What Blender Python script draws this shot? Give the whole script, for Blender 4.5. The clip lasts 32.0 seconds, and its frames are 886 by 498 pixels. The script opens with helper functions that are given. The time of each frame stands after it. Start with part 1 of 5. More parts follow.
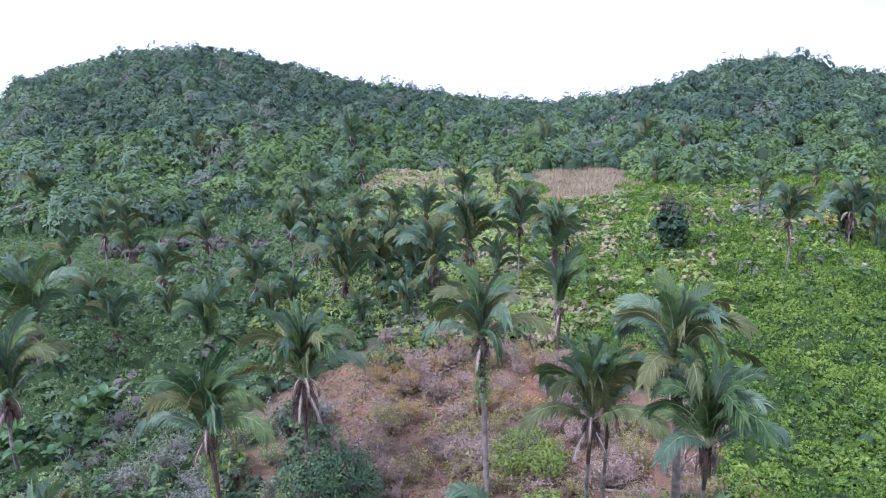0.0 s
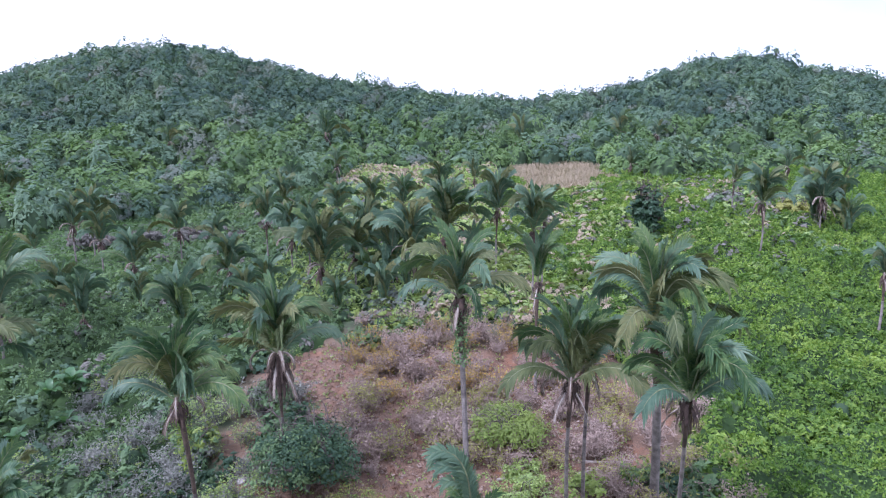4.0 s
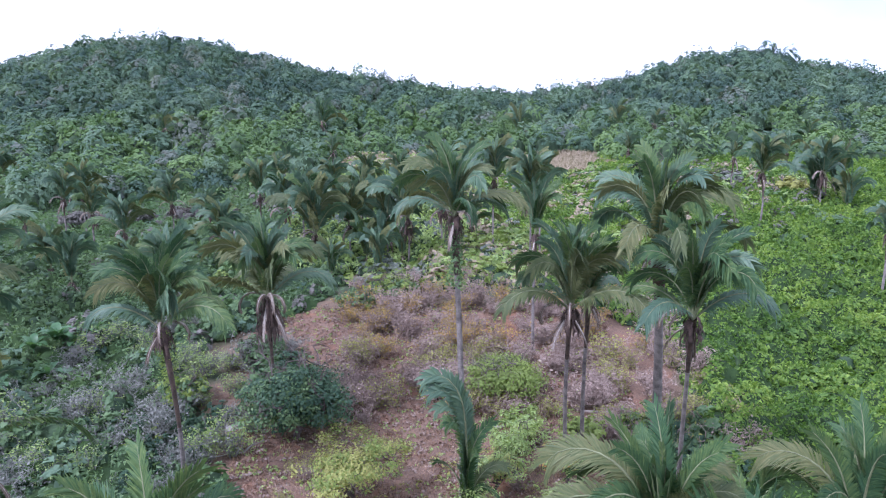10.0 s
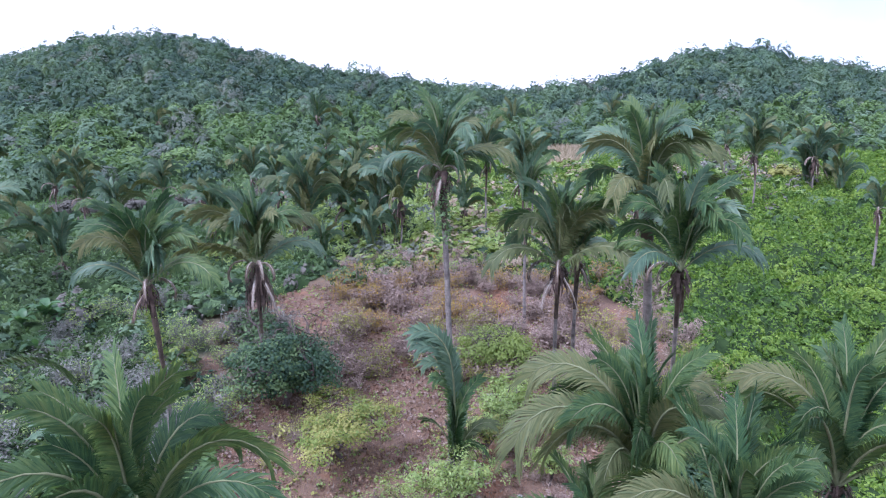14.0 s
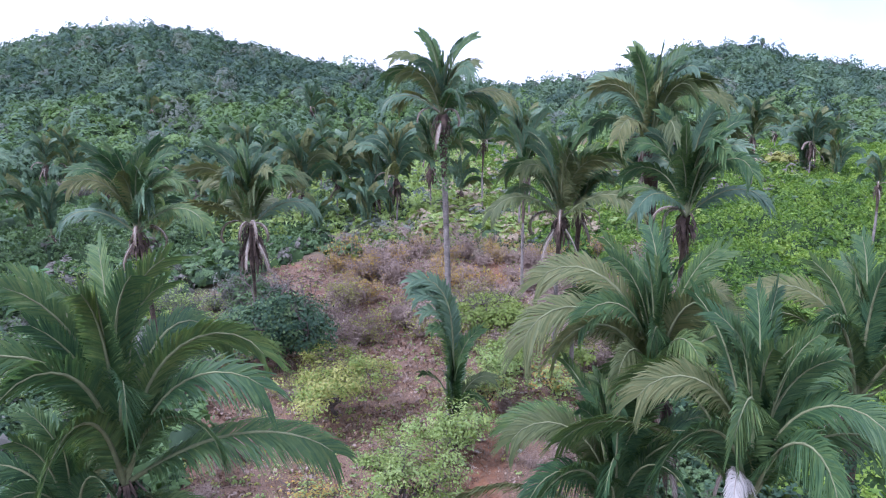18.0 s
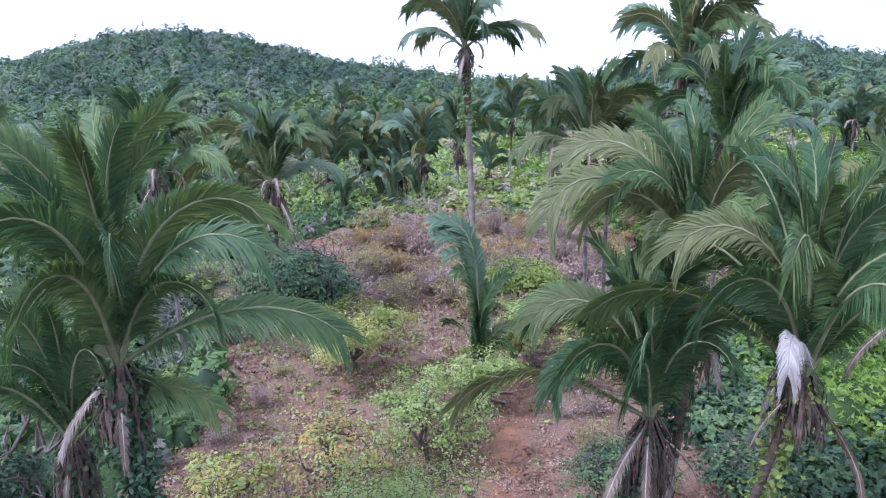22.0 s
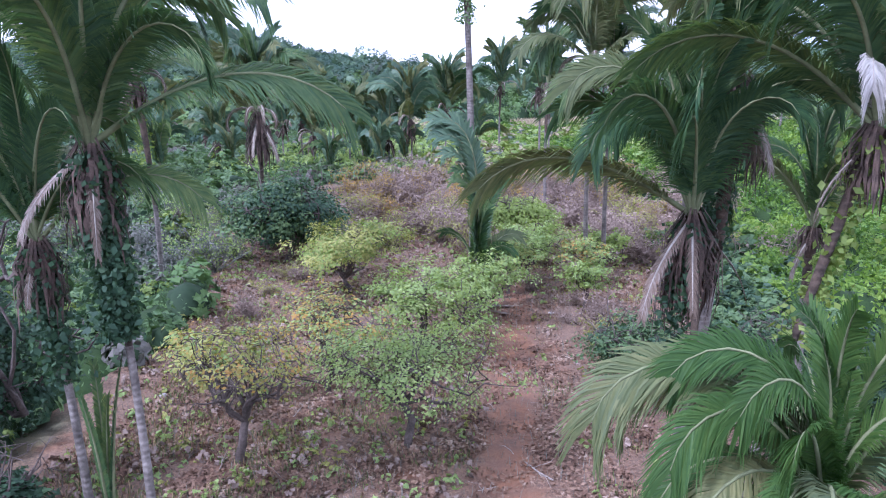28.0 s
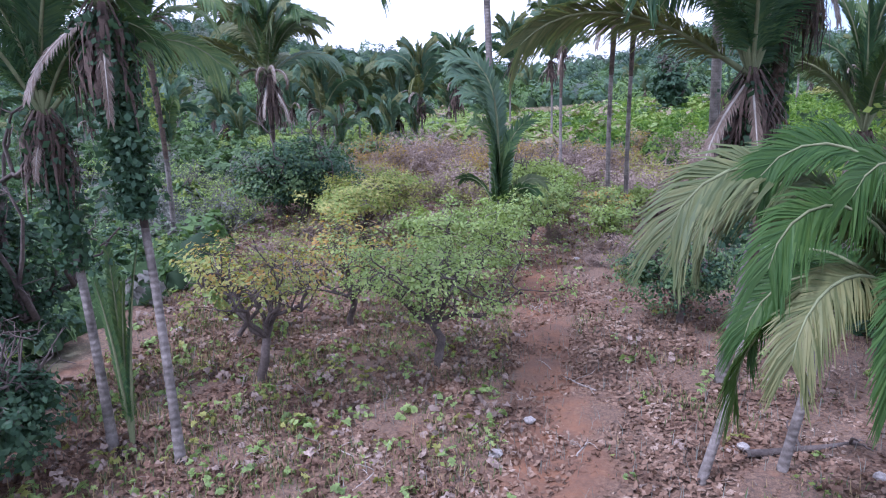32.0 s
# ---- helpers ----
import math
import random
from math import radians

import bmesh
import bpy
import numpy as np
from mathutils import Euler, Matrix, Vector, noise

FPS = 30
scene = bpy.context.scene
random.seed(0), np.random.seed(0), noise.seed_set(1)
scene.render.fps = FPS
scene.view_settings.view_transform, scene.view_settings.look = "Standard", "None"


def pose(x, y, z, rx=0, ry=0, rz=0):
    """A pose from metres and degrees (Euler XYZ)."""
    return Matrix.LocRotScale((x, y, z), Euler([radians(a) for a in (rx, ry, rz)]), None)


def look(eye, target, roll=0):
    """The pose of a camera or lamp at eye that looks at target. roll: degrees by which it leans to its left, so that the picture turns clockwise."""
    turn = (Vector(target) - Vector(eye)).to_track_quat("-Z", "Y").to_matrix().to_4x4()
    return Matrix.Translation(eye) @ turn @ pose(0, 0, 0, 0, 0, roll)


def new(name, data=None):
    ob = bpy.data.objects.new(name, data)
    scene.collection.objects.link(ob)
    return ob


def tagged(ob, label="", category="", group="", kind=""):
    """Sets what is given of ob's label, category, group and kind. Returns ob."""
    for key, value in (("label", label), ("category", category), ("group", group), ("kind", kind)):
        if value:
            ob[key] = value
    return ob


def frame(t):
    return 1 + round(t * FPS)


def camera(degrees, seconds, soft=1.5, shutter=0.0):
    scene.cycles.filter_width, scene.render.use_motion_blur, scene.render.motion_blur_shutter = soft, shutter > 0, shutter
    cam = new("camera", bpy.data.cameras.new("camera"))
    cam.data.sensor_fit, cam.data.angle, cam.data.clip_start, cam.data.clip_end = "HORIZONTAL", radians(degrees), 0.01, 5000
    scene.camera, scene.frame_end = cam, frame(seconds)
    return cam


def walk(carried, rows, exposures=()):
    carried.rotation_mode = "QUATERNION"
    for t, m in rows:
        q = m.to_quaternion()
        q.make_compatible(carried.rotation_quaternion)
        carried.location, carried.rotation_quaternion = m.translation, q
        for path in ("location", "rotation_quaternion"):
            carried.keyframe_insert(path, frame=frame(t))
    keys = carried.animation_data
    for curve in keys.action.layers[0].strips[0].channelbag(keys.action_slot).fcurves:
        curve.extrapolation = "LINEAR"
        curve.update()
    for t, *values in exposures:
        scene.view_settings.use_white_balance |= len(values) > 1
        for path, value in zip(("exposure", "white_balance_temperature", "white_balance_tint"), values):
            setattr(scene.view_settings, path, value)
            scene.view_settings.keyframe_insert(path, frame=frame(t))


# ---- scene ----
cam = camera(68.17, 32.0, 1.1)
PATH = [
    (0.0, pose(0.00, -0.00, 37.50, 78.97, 0.40, 0.55)),
    (0.5, pose(-0.04, 0.08, 37.11, 78.93, 0.55, -1.62)),
    (1.0, pose(-0.10, 0.16, 36.73, 78.96, 0.62, -1.53)),
    (1.5, pose(-0.15, 0.23, 36.36, 79.01, 0.57, -0.92)),
    (2.0, pose(-0.18, 0.27, 35.98, 79.05, 0.51, -0.54)),
    (2.5, pose(-0.18, 0.29, 35.58, 79.10, 0.43, -0.34)),
    (3.0, pose(-0.15, 0.29, 35.14, 79.14, 0.41, -0.53)),
    (3.5, pose(-0.09, 0.29, 34.63, 79.18, 0.45, -1.66)),
    (5.5, pose(0.11, 0.35, 32.41, 79.09, 0.44, -0.68)),
    (6.0, pose(0.15, 0.43, 31.87, 79.17, 0.33, -1.71)),
    (6.5, pose(0.16, 0.53, 31.36, 79.25, 0.15, -2.56)),
    (7.0, pose(0.12, 0.66, 30.85, 79.19, 0.36, -1.68)),
    (7.5, pose(0.10, 0.76, 30.35, 79.29, 0.33, -1.80)),
    (8.0, pose(0.08, 0.83, 29.85, 79.27, 0.37, -1.52)),
    (8.5, pose(0.08, 0.86, 29.36, 79.32, 0.38, -1.26)),
    (9.0, pose(0.08, 0.88, 28.85, 79.35, 0.38, -0.78)),
    (9.5, pose(0.11, 0.91, 28.34, 79.30, 0.26, -1.60)),
    (10.0, pose(0.12, 0.94, 27.85, 79.36, 0.29, -1.74)),
    (10.5, pose(0.11, 0.97, 27.35, 79.35, 0.25, -1.66)),
    (11.0, pose(0.10, 0.98, 26.90, 79.36, 0.37, -0.92)),
    (11.5, pose(0.13, 0.97, 26.48, 79.36, 0.37, -0.87)),
    (12.0, pose(0.24, 0.93, 26.11, 79.37, 0.34, -1.28)),
    (12.5, pose(0.38, 0.87, 25.77, 79.36, 0.30, -1.78)),
    (13.0, pose(0.52, 0.76, 25.42, 79.39, 0.37, -1.76)),
    (13.5, pose(0.63, 0.61, 25.04, 79.40, 0.41, -1.66)),
    (14.0, pose(0.67, 0.48, 24.64, 79.46, 0.28, -2.10)),
    (14.5, pose(0.60, 0.39, 24.20, 79.44, 0.01, -3.10)),
    (16.5, look((0.08, 0.54, 22.23), (0.082, 2.508, 21.861), 0.07)),
    (17.0, look((0.08, 0.70, 21.73), (0.125, 2.663, 21.367), 0.17)),
    (17.5, look((0.16, 0.82, 21.27), (0.254, 2.787, 20.909), 0.25)),
    (18.0, look((0.29, 0.99, 20.84), (0.380, 2.959, 20.473), 0.18)),
    (18.5, look((0.46, 1.24, 20.35), (0.487, 3.205, 19.990), 0.22)),
    (19.0, look((0.56, 1.44, 19.80), (0.588, 3.407, 19.438), 0.09)),
    (19.5, look((0.61, 1.56, 19.23), (0.659, 3.528, 18.873), -0.04)),
    (20.0, look((0.69, 1.60, 18.62), (0.723, 3.567, 18.257), -0.12)),
    (20.5, look((0.79, 1.62, 18.03), (0.794, 3.583, 17.671), -0.33)),
    (21.0, look((0.85, 1.67, 17.47), (0.845, 3.640, 17.115), -0.32)),
    (21.5, look((0.82, 1.81, 16.90), (0.822, 3.778, 16.550), -0.45)),
    (22.0, look((0.77, 1.99, 16.33), (0.767, 3.963, 15.978), -0.54)),
    (22.5, look((0.73, 2.21, 15.76), (0.680, 4.175, 15.407), -0.71)),
    (23.0, look((0.69, 2.33, 15.20), (0.682, 4.300, 14.846), -0.36)),
    (23.5, look((0.70, 2.36, 14.62), (0.707, 4.327, 14.275), -0.45)),
    (24.0, look((0.66, 2.30, 14.04), (0.688, 4.270, 13.693), -0.14)),
    (24.5, look((0.45, 2.25, 13.44), (0.510, 4.219, 13.096), 0.35)),
    (25.0, look((0.11, 2.33, 12.83), (0.147, 4.297, 12.478), 0.34)),
    (25.5, look((-0.19, 2.61, 12.23), (-0.181, 4.581, 11.882), -0.30)),
    (27.5, look((-0.42, 3.12, 10.26), (-0.365, 5.090, 9.910), -0.40)),
    (28.0, look((-0.30, 3.20, 9.77), (-0.247, 5.168, 9.424), -0.22)),
    (28.5, look((-0.29, 3.34, 9.26), (-0.303, 5.311, 8.919), -0.62)),
    (29.0, look((-0.44, 3.53, 8.75), (-0.504, 5.500, 8.409), -1.19)),
    (29.5, look((-0.59, 3.65, 8.35), (-0.616, 5.625, 8.004), -1.47)),
    (30.0, look((-0.63, 3.65, 8.02), (-0.626, 5.618, 7.683), -1.48)),
    (30.5, look((-0.62, 3.55, 7.66), (-0.548, 5.523, 7.314), -1.28)),
    (31.0, look((-0.68, 3.54, 7.23), (-0.587, 5.508, 6.885), -1.16)),
    (31.5, look((-0.83, 3.70, 6.82), (-0.761, 5.666, 6.482), -1.20)),
    (32.0, look((-1.11, 3.97, 6.29), (-1.081, 5.938, 5.942), -1.30)),
]
walk(cam, PATH, [(0.0, 0.72, 5220, 31), (14.0, 0.73, 5120, 31), (20.0, 0.79, 5120, 31), (25, 0.94, 5020, 31), (29, 0.82, 4980, 31), (32.0, 0.62, 5020, 31)])

# ---- world, sun ----
world = bpy.data.worlds.new("overcast_sky")
scene.world = world
world.use_nodes = True
wn, wl = world.node_tree.nodes, world.node_tree.links
wn.clear()
w_out, w_bg = wn.new("ShaderNodeOutputWorld"), wn.new("ShaderNodeBackground")
w_sky = wn.new("ShaderNodeTexSky")
w_sky.sky_type, w_sky.sun_disc = "NISHITA", False
w_sky.sun_elevation, w_sky.sun_rotation = radians(50), radians(238)
w_gain = wn.new("ShaderNodeVectorMath")
w_gain.operation = "SCALE"
w_gain.inputs["Scale"].default_value = 0.13
w_co, w_noise = wn.new("ShaderNodeTexCoord"), wn.new("ShaderNodeTexNoise")
w_noise.inputs["Scale"].default_value, w_noise.inputs["Detail"].default_value = 2.2, 6
w_dot, w_ramp = wn.new("ShaderNodeVectorMath"), wn.new("ShaderNodeMapRange")
w_dot.operation = "DOT_PRODUCT"
w_dot.inputs[1].default_value = Vector((0.67, 1.0, 0.19)).normalized()
w_ramp.inputs["From Min"].default_value, w_ramp.inputs["From Max"].default_value = 0.975, 1.0
w_add, w_cover = wn.new("ShaderNodeMath"), wn.new("ShaderNodeMapRange")
w_add.operation = "MULTIPLY"
w_cover.inputs["From Min"].default_value, w_cover.inputs["From Max"].default_value = 0.12, 0.5
w_cover.inputs["To Min"].default_value, w_cover.inputs["To Max"].default_value = 1.0, 0.25
w_mix = wn.new("ShaderNodeMix")
w_mix.data_type = "RGBA"
w_mix.inputs["B"].default_value = (1.12, 1.14, 1.13, 1)
wl.new(w_co.outputs["Generated"], w_noise.inputs["Vector"])
wl.new(w_co.outputs["Generated"], w_dot.inputs[0])
wl.new(w_dot.outputs["Value"], w_ramp.inputs["Value"])
wl.new(w_ramp.outputs["Result"], w_add.inputs[0])
wl.new(w_noise.outputs["Fac"], w_add.inputs[1])
wl.new(w_add.outputs["Value"], w_cover.inputs["Value"])
wl.new(w_sky.outputs["Color"], w_gain.inputs[0])
wl.new(w_gain.outputs["Vector"], w_mix.inputs["A"])
wl.new(w_cover.outputs["Result"], w_mix.inputs["Factor"])
wl.new(w_mix.outputs["Result"], w_bg.inputs["Color"])
wl.new(w_bg.outputs["Background"], w_out.inputs["Surface"])
w_bg.inputs["Strength"].default_value = 1.0

sun = new("sun", bpy.data.lights.new("sun", "SUN"))
sun.data.energy, sun.data.angle, sun.data.color = 2.7, radians(6), (1.0, 0.95, 0.87)
sun.matrix_world = look((-62, -38, 88), (0, 0, 0))


# ---- materials ----
def nodes_of(name):
    m = bpy.data.materials.new(name)
    m.use_nodes = True
    m.node_tree.nodes.clear()
    return m, m.node_tree.nodes, m.node_tree.links


def ramp_of(n, stops):
    r = n.new("ShaderNodeValToRGB")
    e = r.color_ramp.elements
    while len(e) < len(stops):
        e.new(0.5)
    for k, (p, c) in enumerate(stops):
        e[k].position, e[k].color = p, (*c, 1)
    return r


def mix_of(n, l, kind, fac, a, b):
    m = n.new("ShaderNodeMix")
    m.data_type, m.blend_type = "RGBA", kind
    for key, v in (("Factor", fac), ("A", a), ("B", b)):
        if isinstance(v, (int, float)):
            m.inputs[key].default_value = v
        elif isinstance(v, tuple):
            m.inputs[key].default_value = (*v, 1)
        else:
            l.new(v, m.inputs[key])
    return m.outputs["Result"]


def noise_of(n, l, scale, detail=4.0, vec=None, rough=0.55):
    t = n.new("ShaderNodeTexNoise")
    t.inputs["Scale"].default_value, t.inputs["Detail"].default_value, t.inputs["Roughness"].default_value = scale, detail, rough
    if vec is not None:
        l.new(vec, t.inputs["Vector"])
    return t.outputs["Fac"]


def leaf_mat(name, colours, patch=0.09, through_light=0.3, gloss=0.55, by_object=False, fine=2.2, crowns=0.0):
    """Leaves: the colour varies from leaf to leaf and over patches of some metres; thin, so light comes through."""
    m, n, l = nodes_of(name)
    geo = n.new("ShaderNodeNewGeometry")
    a = noise_of(n, l, patch, 3.0, geo.outputs["Position"])
    mixed = n.new("ShaderNodeMath")
    mixed.operation = "MULTIPLY_ADD"
    mixed.inputs[1].default_value = 0.45
    l.new(geo.outputs["Random Per Island"], mixed.inputs[0])
    scaled = n.new("ShaderNodeMapRange")
    scaled.inputs["From Min"].default_value, scaled.inputs["From Max"].default_value = 0.3, 0.7
    scaled.inputs["To Min"].default_value, scaled.inputs["To Max"].default_value = 0.0, 0.55
    if by_object:
        info = n.new("ShaderNodeObjectInfo")
        l.new(info.outputs["Random"], scaled.inputs["Value"])
        scaled.inputs["From Min"].default_value, scaled.inputs["From Max"].default_value = 0.0, 1.0
    else:
        l.new(a, scaled.inputs["Value"])
    l.new(scaled.outputs["Result"], mixed.inputs[2])
    if crowns:
        mixed.inputs[1].default_value = 0.2
        tone, some = n.new("ShaderNodeAttribute"), n.new("ShaderNodeMath")
        tone.attribute_name, some.operation = "tone", "MULTIPLY_ADD"
        some.inputs[1].default_value = crowns
        l.new(tone.outputs["Fac"], some.inputs[0])
        l.new(scaled.outputs["Result"], some.inputs[2])
        l.new(some.outputs[0], mixed.inputs[2])
    r = ramp_of(n, [(k / (len(colours) - 1), c) for k, c in enumerate(colours)])
    grain = n.new("ShaderNodeMath")
    grain.operation = "MULTIPLY_ADD"
    grain.inputs[1].default_value = 0.9
    l.new(noise_of(n, l, fine, 5.0, geo.outputs["Position"], 0.7), grain.inputs[0])
    l.new(mixed.outputs["Value"], grain.inputs[2])
    level = n.new("ShaderNodeMath")
    level.operation = "SUBTRACT"
    level.inputs[1].default_value = 0.45
    l.new(grain.outputs[0], level.inputs[0])
    l.new(level.outputs[0], r.inputs["Fac"])
    d, t, g = n.new("ShaderNodeBsdfPrincipled"), n.new("ShaderNodeBsdfTranslucent"), n.new("ShaderNodeMixShader")
    d.inputs["Roughness"].default_value, d.inputs["Specular IOR Level"].default_value = gloss, 0.12 if crowns else 0.4 if gloss < 0.52 else 0.25
    l.new(r.outputs["Color"], d.inputs["Base Color"])
    l.new(mix_of(n, l, "MULTIPLY", 1.0, r.outputs["Color"], (1.1, 1.15, 0.6)), t.inputs["Color"])
    g.inputs["Fac"].default_value = through_light
    l.new(d.outputs[0], g.inputs[1])
    l.new(t.outputs[0], g.inputs[2])
    l.new(g.outputs[0], n.new("ShaderNodeOutputMaterial").inputs["Surface"])
    return m


def bark_mat(name, dark, light, scale=6.0, rings=0.0, patchy=0.5):
    m, n, l = nodes_of(name)
    co = n.new("ShaderNodeTexCoord")
    fine = noise_of(n, l, scale * 4, 5.0, co.outputs["Object"], 0.7)
    big = noise_of(n, l, scale * patchy, 3.0, co.outputs["Object"])
    r1 = ramp_of(n, [(0.3, dark), (0.62, light)])
    l.new(big, r1.inputs["Fac"])
    r2 = ramp_of(n, [(0.3, (0.45, 0.43, 0.42)), (0.7, (1, 1, 1))])
    l.new(fine, r2.inputs["Fac"])
    col = mix_of(n, l, "MULTIPLY", 0.85, r1.outputs["Color"], r2.outputs["Color"])
    b, o, bump = n.new("ShaderNodeBsdfPrincipled"), n.new("ShaderNodeOutputMaterial"), n.new("ShaderNodeBump")
    height = fine
    if rings:
        w = n.new("ShaderNodeTexWave")
        w.bands_direction, w.inputs["Scale"].default_value, w.inputs["Distortion"].default_value = "Z", rings, 5.0
        l.new(co.outputs["Object"], w.inputs["Vector"])
        r3 = ramp_of(n, [(0.0, (0.78, 0.76, 0.75)), (0.3, (1, 1, 1))])
        l.new(w.outputs["Fac"], r3.inputs["Fac"])
        col = mix_of(n, l, "MULTIPLY", 0.4, col, r3.outputs["Color"])
        height = w.outputs["Fac"]
    bump.inputs["Strength"].default_value, bump.inputs["Distance"].default_value = 0.5, 0.03
    l.new(height, bump.inputs["Height"])
    l.new(bump.outputs["Normal"], b.inputs["Normal"])
    l.new(col, b.inputs["Base Color"])
    b.inputs["Roughness"].default_value = 0.9
    l.new(b.outputs[0], o.inputs["Surface"])
    return m


def ground_mat():
    """Red-brown trodden soil with litter in the clearing, low greenery round it and on the hills, darkened as the shade
    below leaves.
    """
    m, n, l = nodes_of("ground_soil_and_greenery")
    geo, sep = n.new("ShaderNodeNewGeometry"), n.new("ShaderNodeSeparateXYZ")
    pos = geo.outputs["Position"]
    l.new(pos, sep.inputs[0])
    big, mid, fine = noise_of(n, l, 0.12, 4.0, pos), noise_of(n, l, 0.9, 5.0, pos, 0.65), noise_of(n, l, 9.0, 6.0, pos, 0.75)
    soil = ramp_of(n, [(0.25, (0.08, 0.05, 0.038)), (0.45, (0.16, 0.08, 0.046)), (0.62, (0.235, 0.105, 0.05)), (0.8, (0.29, 0.155, 0.085))])
    l.new(mid, soil.inputs["Fac"])
    litter = ramp_of(n, [(0.33, (0.062, 0.042, 0.034)), (0.52, (0.15, 0.094, 0.062)), (0.66, (0.24, 0.155, 0.1)), (0.78, (0.40, 0.31, 0.225))])
    l.new(fine, litter.inputs["Fac"])
    cover = ramp_of(n, [(0.27, (0, 0, 0)), (0.47, (1, 1, 1))])
    l.new(noise_of(n, l, 0.35, 5.0, pos, 0.7), cover.inputs["Fac"])
    bare = mix_of(n, l, "MIX", cover.outputs["Color"], soil.outputs["Color"], litter.outputs["Color"])
    along, wind, away, worn, kept = (n.new("ShaderNodeMath") for _ in range(5))
    along.operation, wind.operation, away.operation, kept.operation = "MULTIPLY_ADD", "MULTIPLY_ADD", "ABSOLUTE", "MULTIPLY"
    along.inputs[1].default_value = -0.145
    l.new(sep.outputs["Y"], along.inputs[0])
    l.new(sep.outputs["X"], along.inputs[2])
    wind.inputs[1].default_value = 3.0
    l.new(noise_of(n, l, 0.5, 4.0, pos, 0.65), wind.inputs[0])
    l.new(along.outputs[0], wind.inputs[2])
    shift = n.new("ShaderNodeMath")
    shift.operation = "ADD"
    shift.inputs[1].default_value = -0.45
    l.new(wind.outputs[0], shift.inputs[0])
    l.new(shift.outputs[0], away.inputs[0])
    path = n.new("ShaderNodeMapRange")
    path.interpolation_type = "SMOOTHSTEP"
    path.inputs["From Min"].default_value, path.inputs["From Max"].default_value = 1.9, 0.5
    l.new(away.outputs[0], path.inputs["Value"])
    l.new(path.outputs["Result"], kept.inputs[0])
    kept.inputs[1].default_value = 0.75
    bare = mix_of(n, l, "MIX", kept.outputs[0], bare, soil.outputs["Color"])
    # Kept dark: the shade beneath leaf cover is put into this green.
    green = ramp_of(n, [(0.3, (0.022, 0.036, 0.018)), (0.55, (0.04, 0.065, 0.028)), (0.75, (0.07, 0.10, 0.04))])
    l.new(mid, green.inputs["Fac"])

    def band(axis, a, b):
        r = n.new("ShaderNodeMapRange")
        r.interpolation_type = "SMOOTHSTEP"
        r.inputs["From Min"].default_value, r.inputs["From Max"].default_value = a, b
        wob = n.new("ShaderNodeMath")
        wob.operation = "MULTIPLY_ADD"
        wob.inputs[1].default_value = 14.0
        l.new(big, wob.inputs[0])
        off = n.new("ShaderNodeMath")
        off.operation = "SUBTRACT"
        off.inputs[1].default_value = 7.0
        l.new(axis, off.inputs[0])
        l.new(off.outputs[0], wob.inputs[2])
        l.new(wob.outputs[0], r.inputs["Value"])
        return r.outputs["Result"]

    wide = n.new("ShaderNodeMath")
    wide.operation = "MULTIPLY_ADD"
    wide.inputs[1].default_value = 0.28
    l.new(sep.outputs["Y"], wide.inputs[0])
    ax = n.new("ShaderNodeMath")
    ax.operation = "ABSOLUTE"
    xo = n.new("ShaderNodeMath")
    xo.operation = "SUBTRACT"
    xo.inputs[1].default_value = 3.0
    l.new(sep.outputs["X"], xo.inputs[0])
    l.new(xo.outputs[0], ax.inputs[0])
    side = n.new("ShaderNodeMath")
    side.operation = "MULTIPLY_ADD"
    side.inputs[1].default_value = -0.12
    l.new(sep.outputs["Y"], side.inputs[0])
    l.new(ax.outputs[0], side.inputs[2])
    f1 = band(side.outputs[0], 15.0, 20.0)
    f2 = band(sep.outputs["Y"], 86.0, 104.0)
    both = n.new("ShaderNodeMath")
    both.operation = "MAXIMUM"
    l.new(f1, both.inputs[0])
    l.new(f2, both.inputs[1])
    col = mix_of(n, l, "MIX", both.outputs[0], bare, green.outputs["Color"])
    b, o, bump = n.new("ShaderNodeBsdfPrincipled"), n.new("ShaderNodeOutputMaterial"), n.new("ShaderNodeBump")
    bump.inputs["Strength"].default_value, bump.inputs["Distance"].default_value = 0.7, 0.06
    l.new(fine, bump.inputs["Height"])
    l.new(bump.outputs["Normal"], b.inputs["Normal"])
    l.new(col, b.inputs["Base Color"])
    b.inputs["Roughness"].default_value = 0.95
    l.new(b.outputs[0], o.inputs["Surface"])
    return m


M_GROUND = ground_mat()
M_FOREST = [
    # Distance haze is put into the deep and mid green as extra blue.
    leaf_mat("forest_leaves_hazed_deep_green", [(0.026, 0.054, 0.048), (0.064, 0.112, 0.088), (0.13, 0.195, 0.135)], 0.05, fine=0.7, crowns=0.4),
    leaf_mat("forest_leaves_hazed_mid_green", [(0.042, 0.080, 0.062), (0.096, 0.16, 0.108), (0.175, 0.255, 0.155)], 0.05, fine=0.7, crowns=0.4),
    leaf_mat("forest_leaves_bright_green", [(0.05, 0.095, 0.042), (0.105, 0.178, 0.07), (0.18, 0.27, 0.10)], 0.05, fine=0.8, crowns=0.4),
    leaf_mat("forest_leaves_grey_green", [(0.074, 0.10, 0.09), (0.14, 0.17, 0.145), (0.22, 0.245, 0.205)], 0.05, fine=0.7, crowns=0.4),
]
M_TAN = leaf_mat("dry_shrub_pinkish_tan", [(0.24, 0.20, 0.14), (0.33, 0.275, 0.195), (0.42, 0.36, 0.265)], 0.08, 0.2, 0.9)
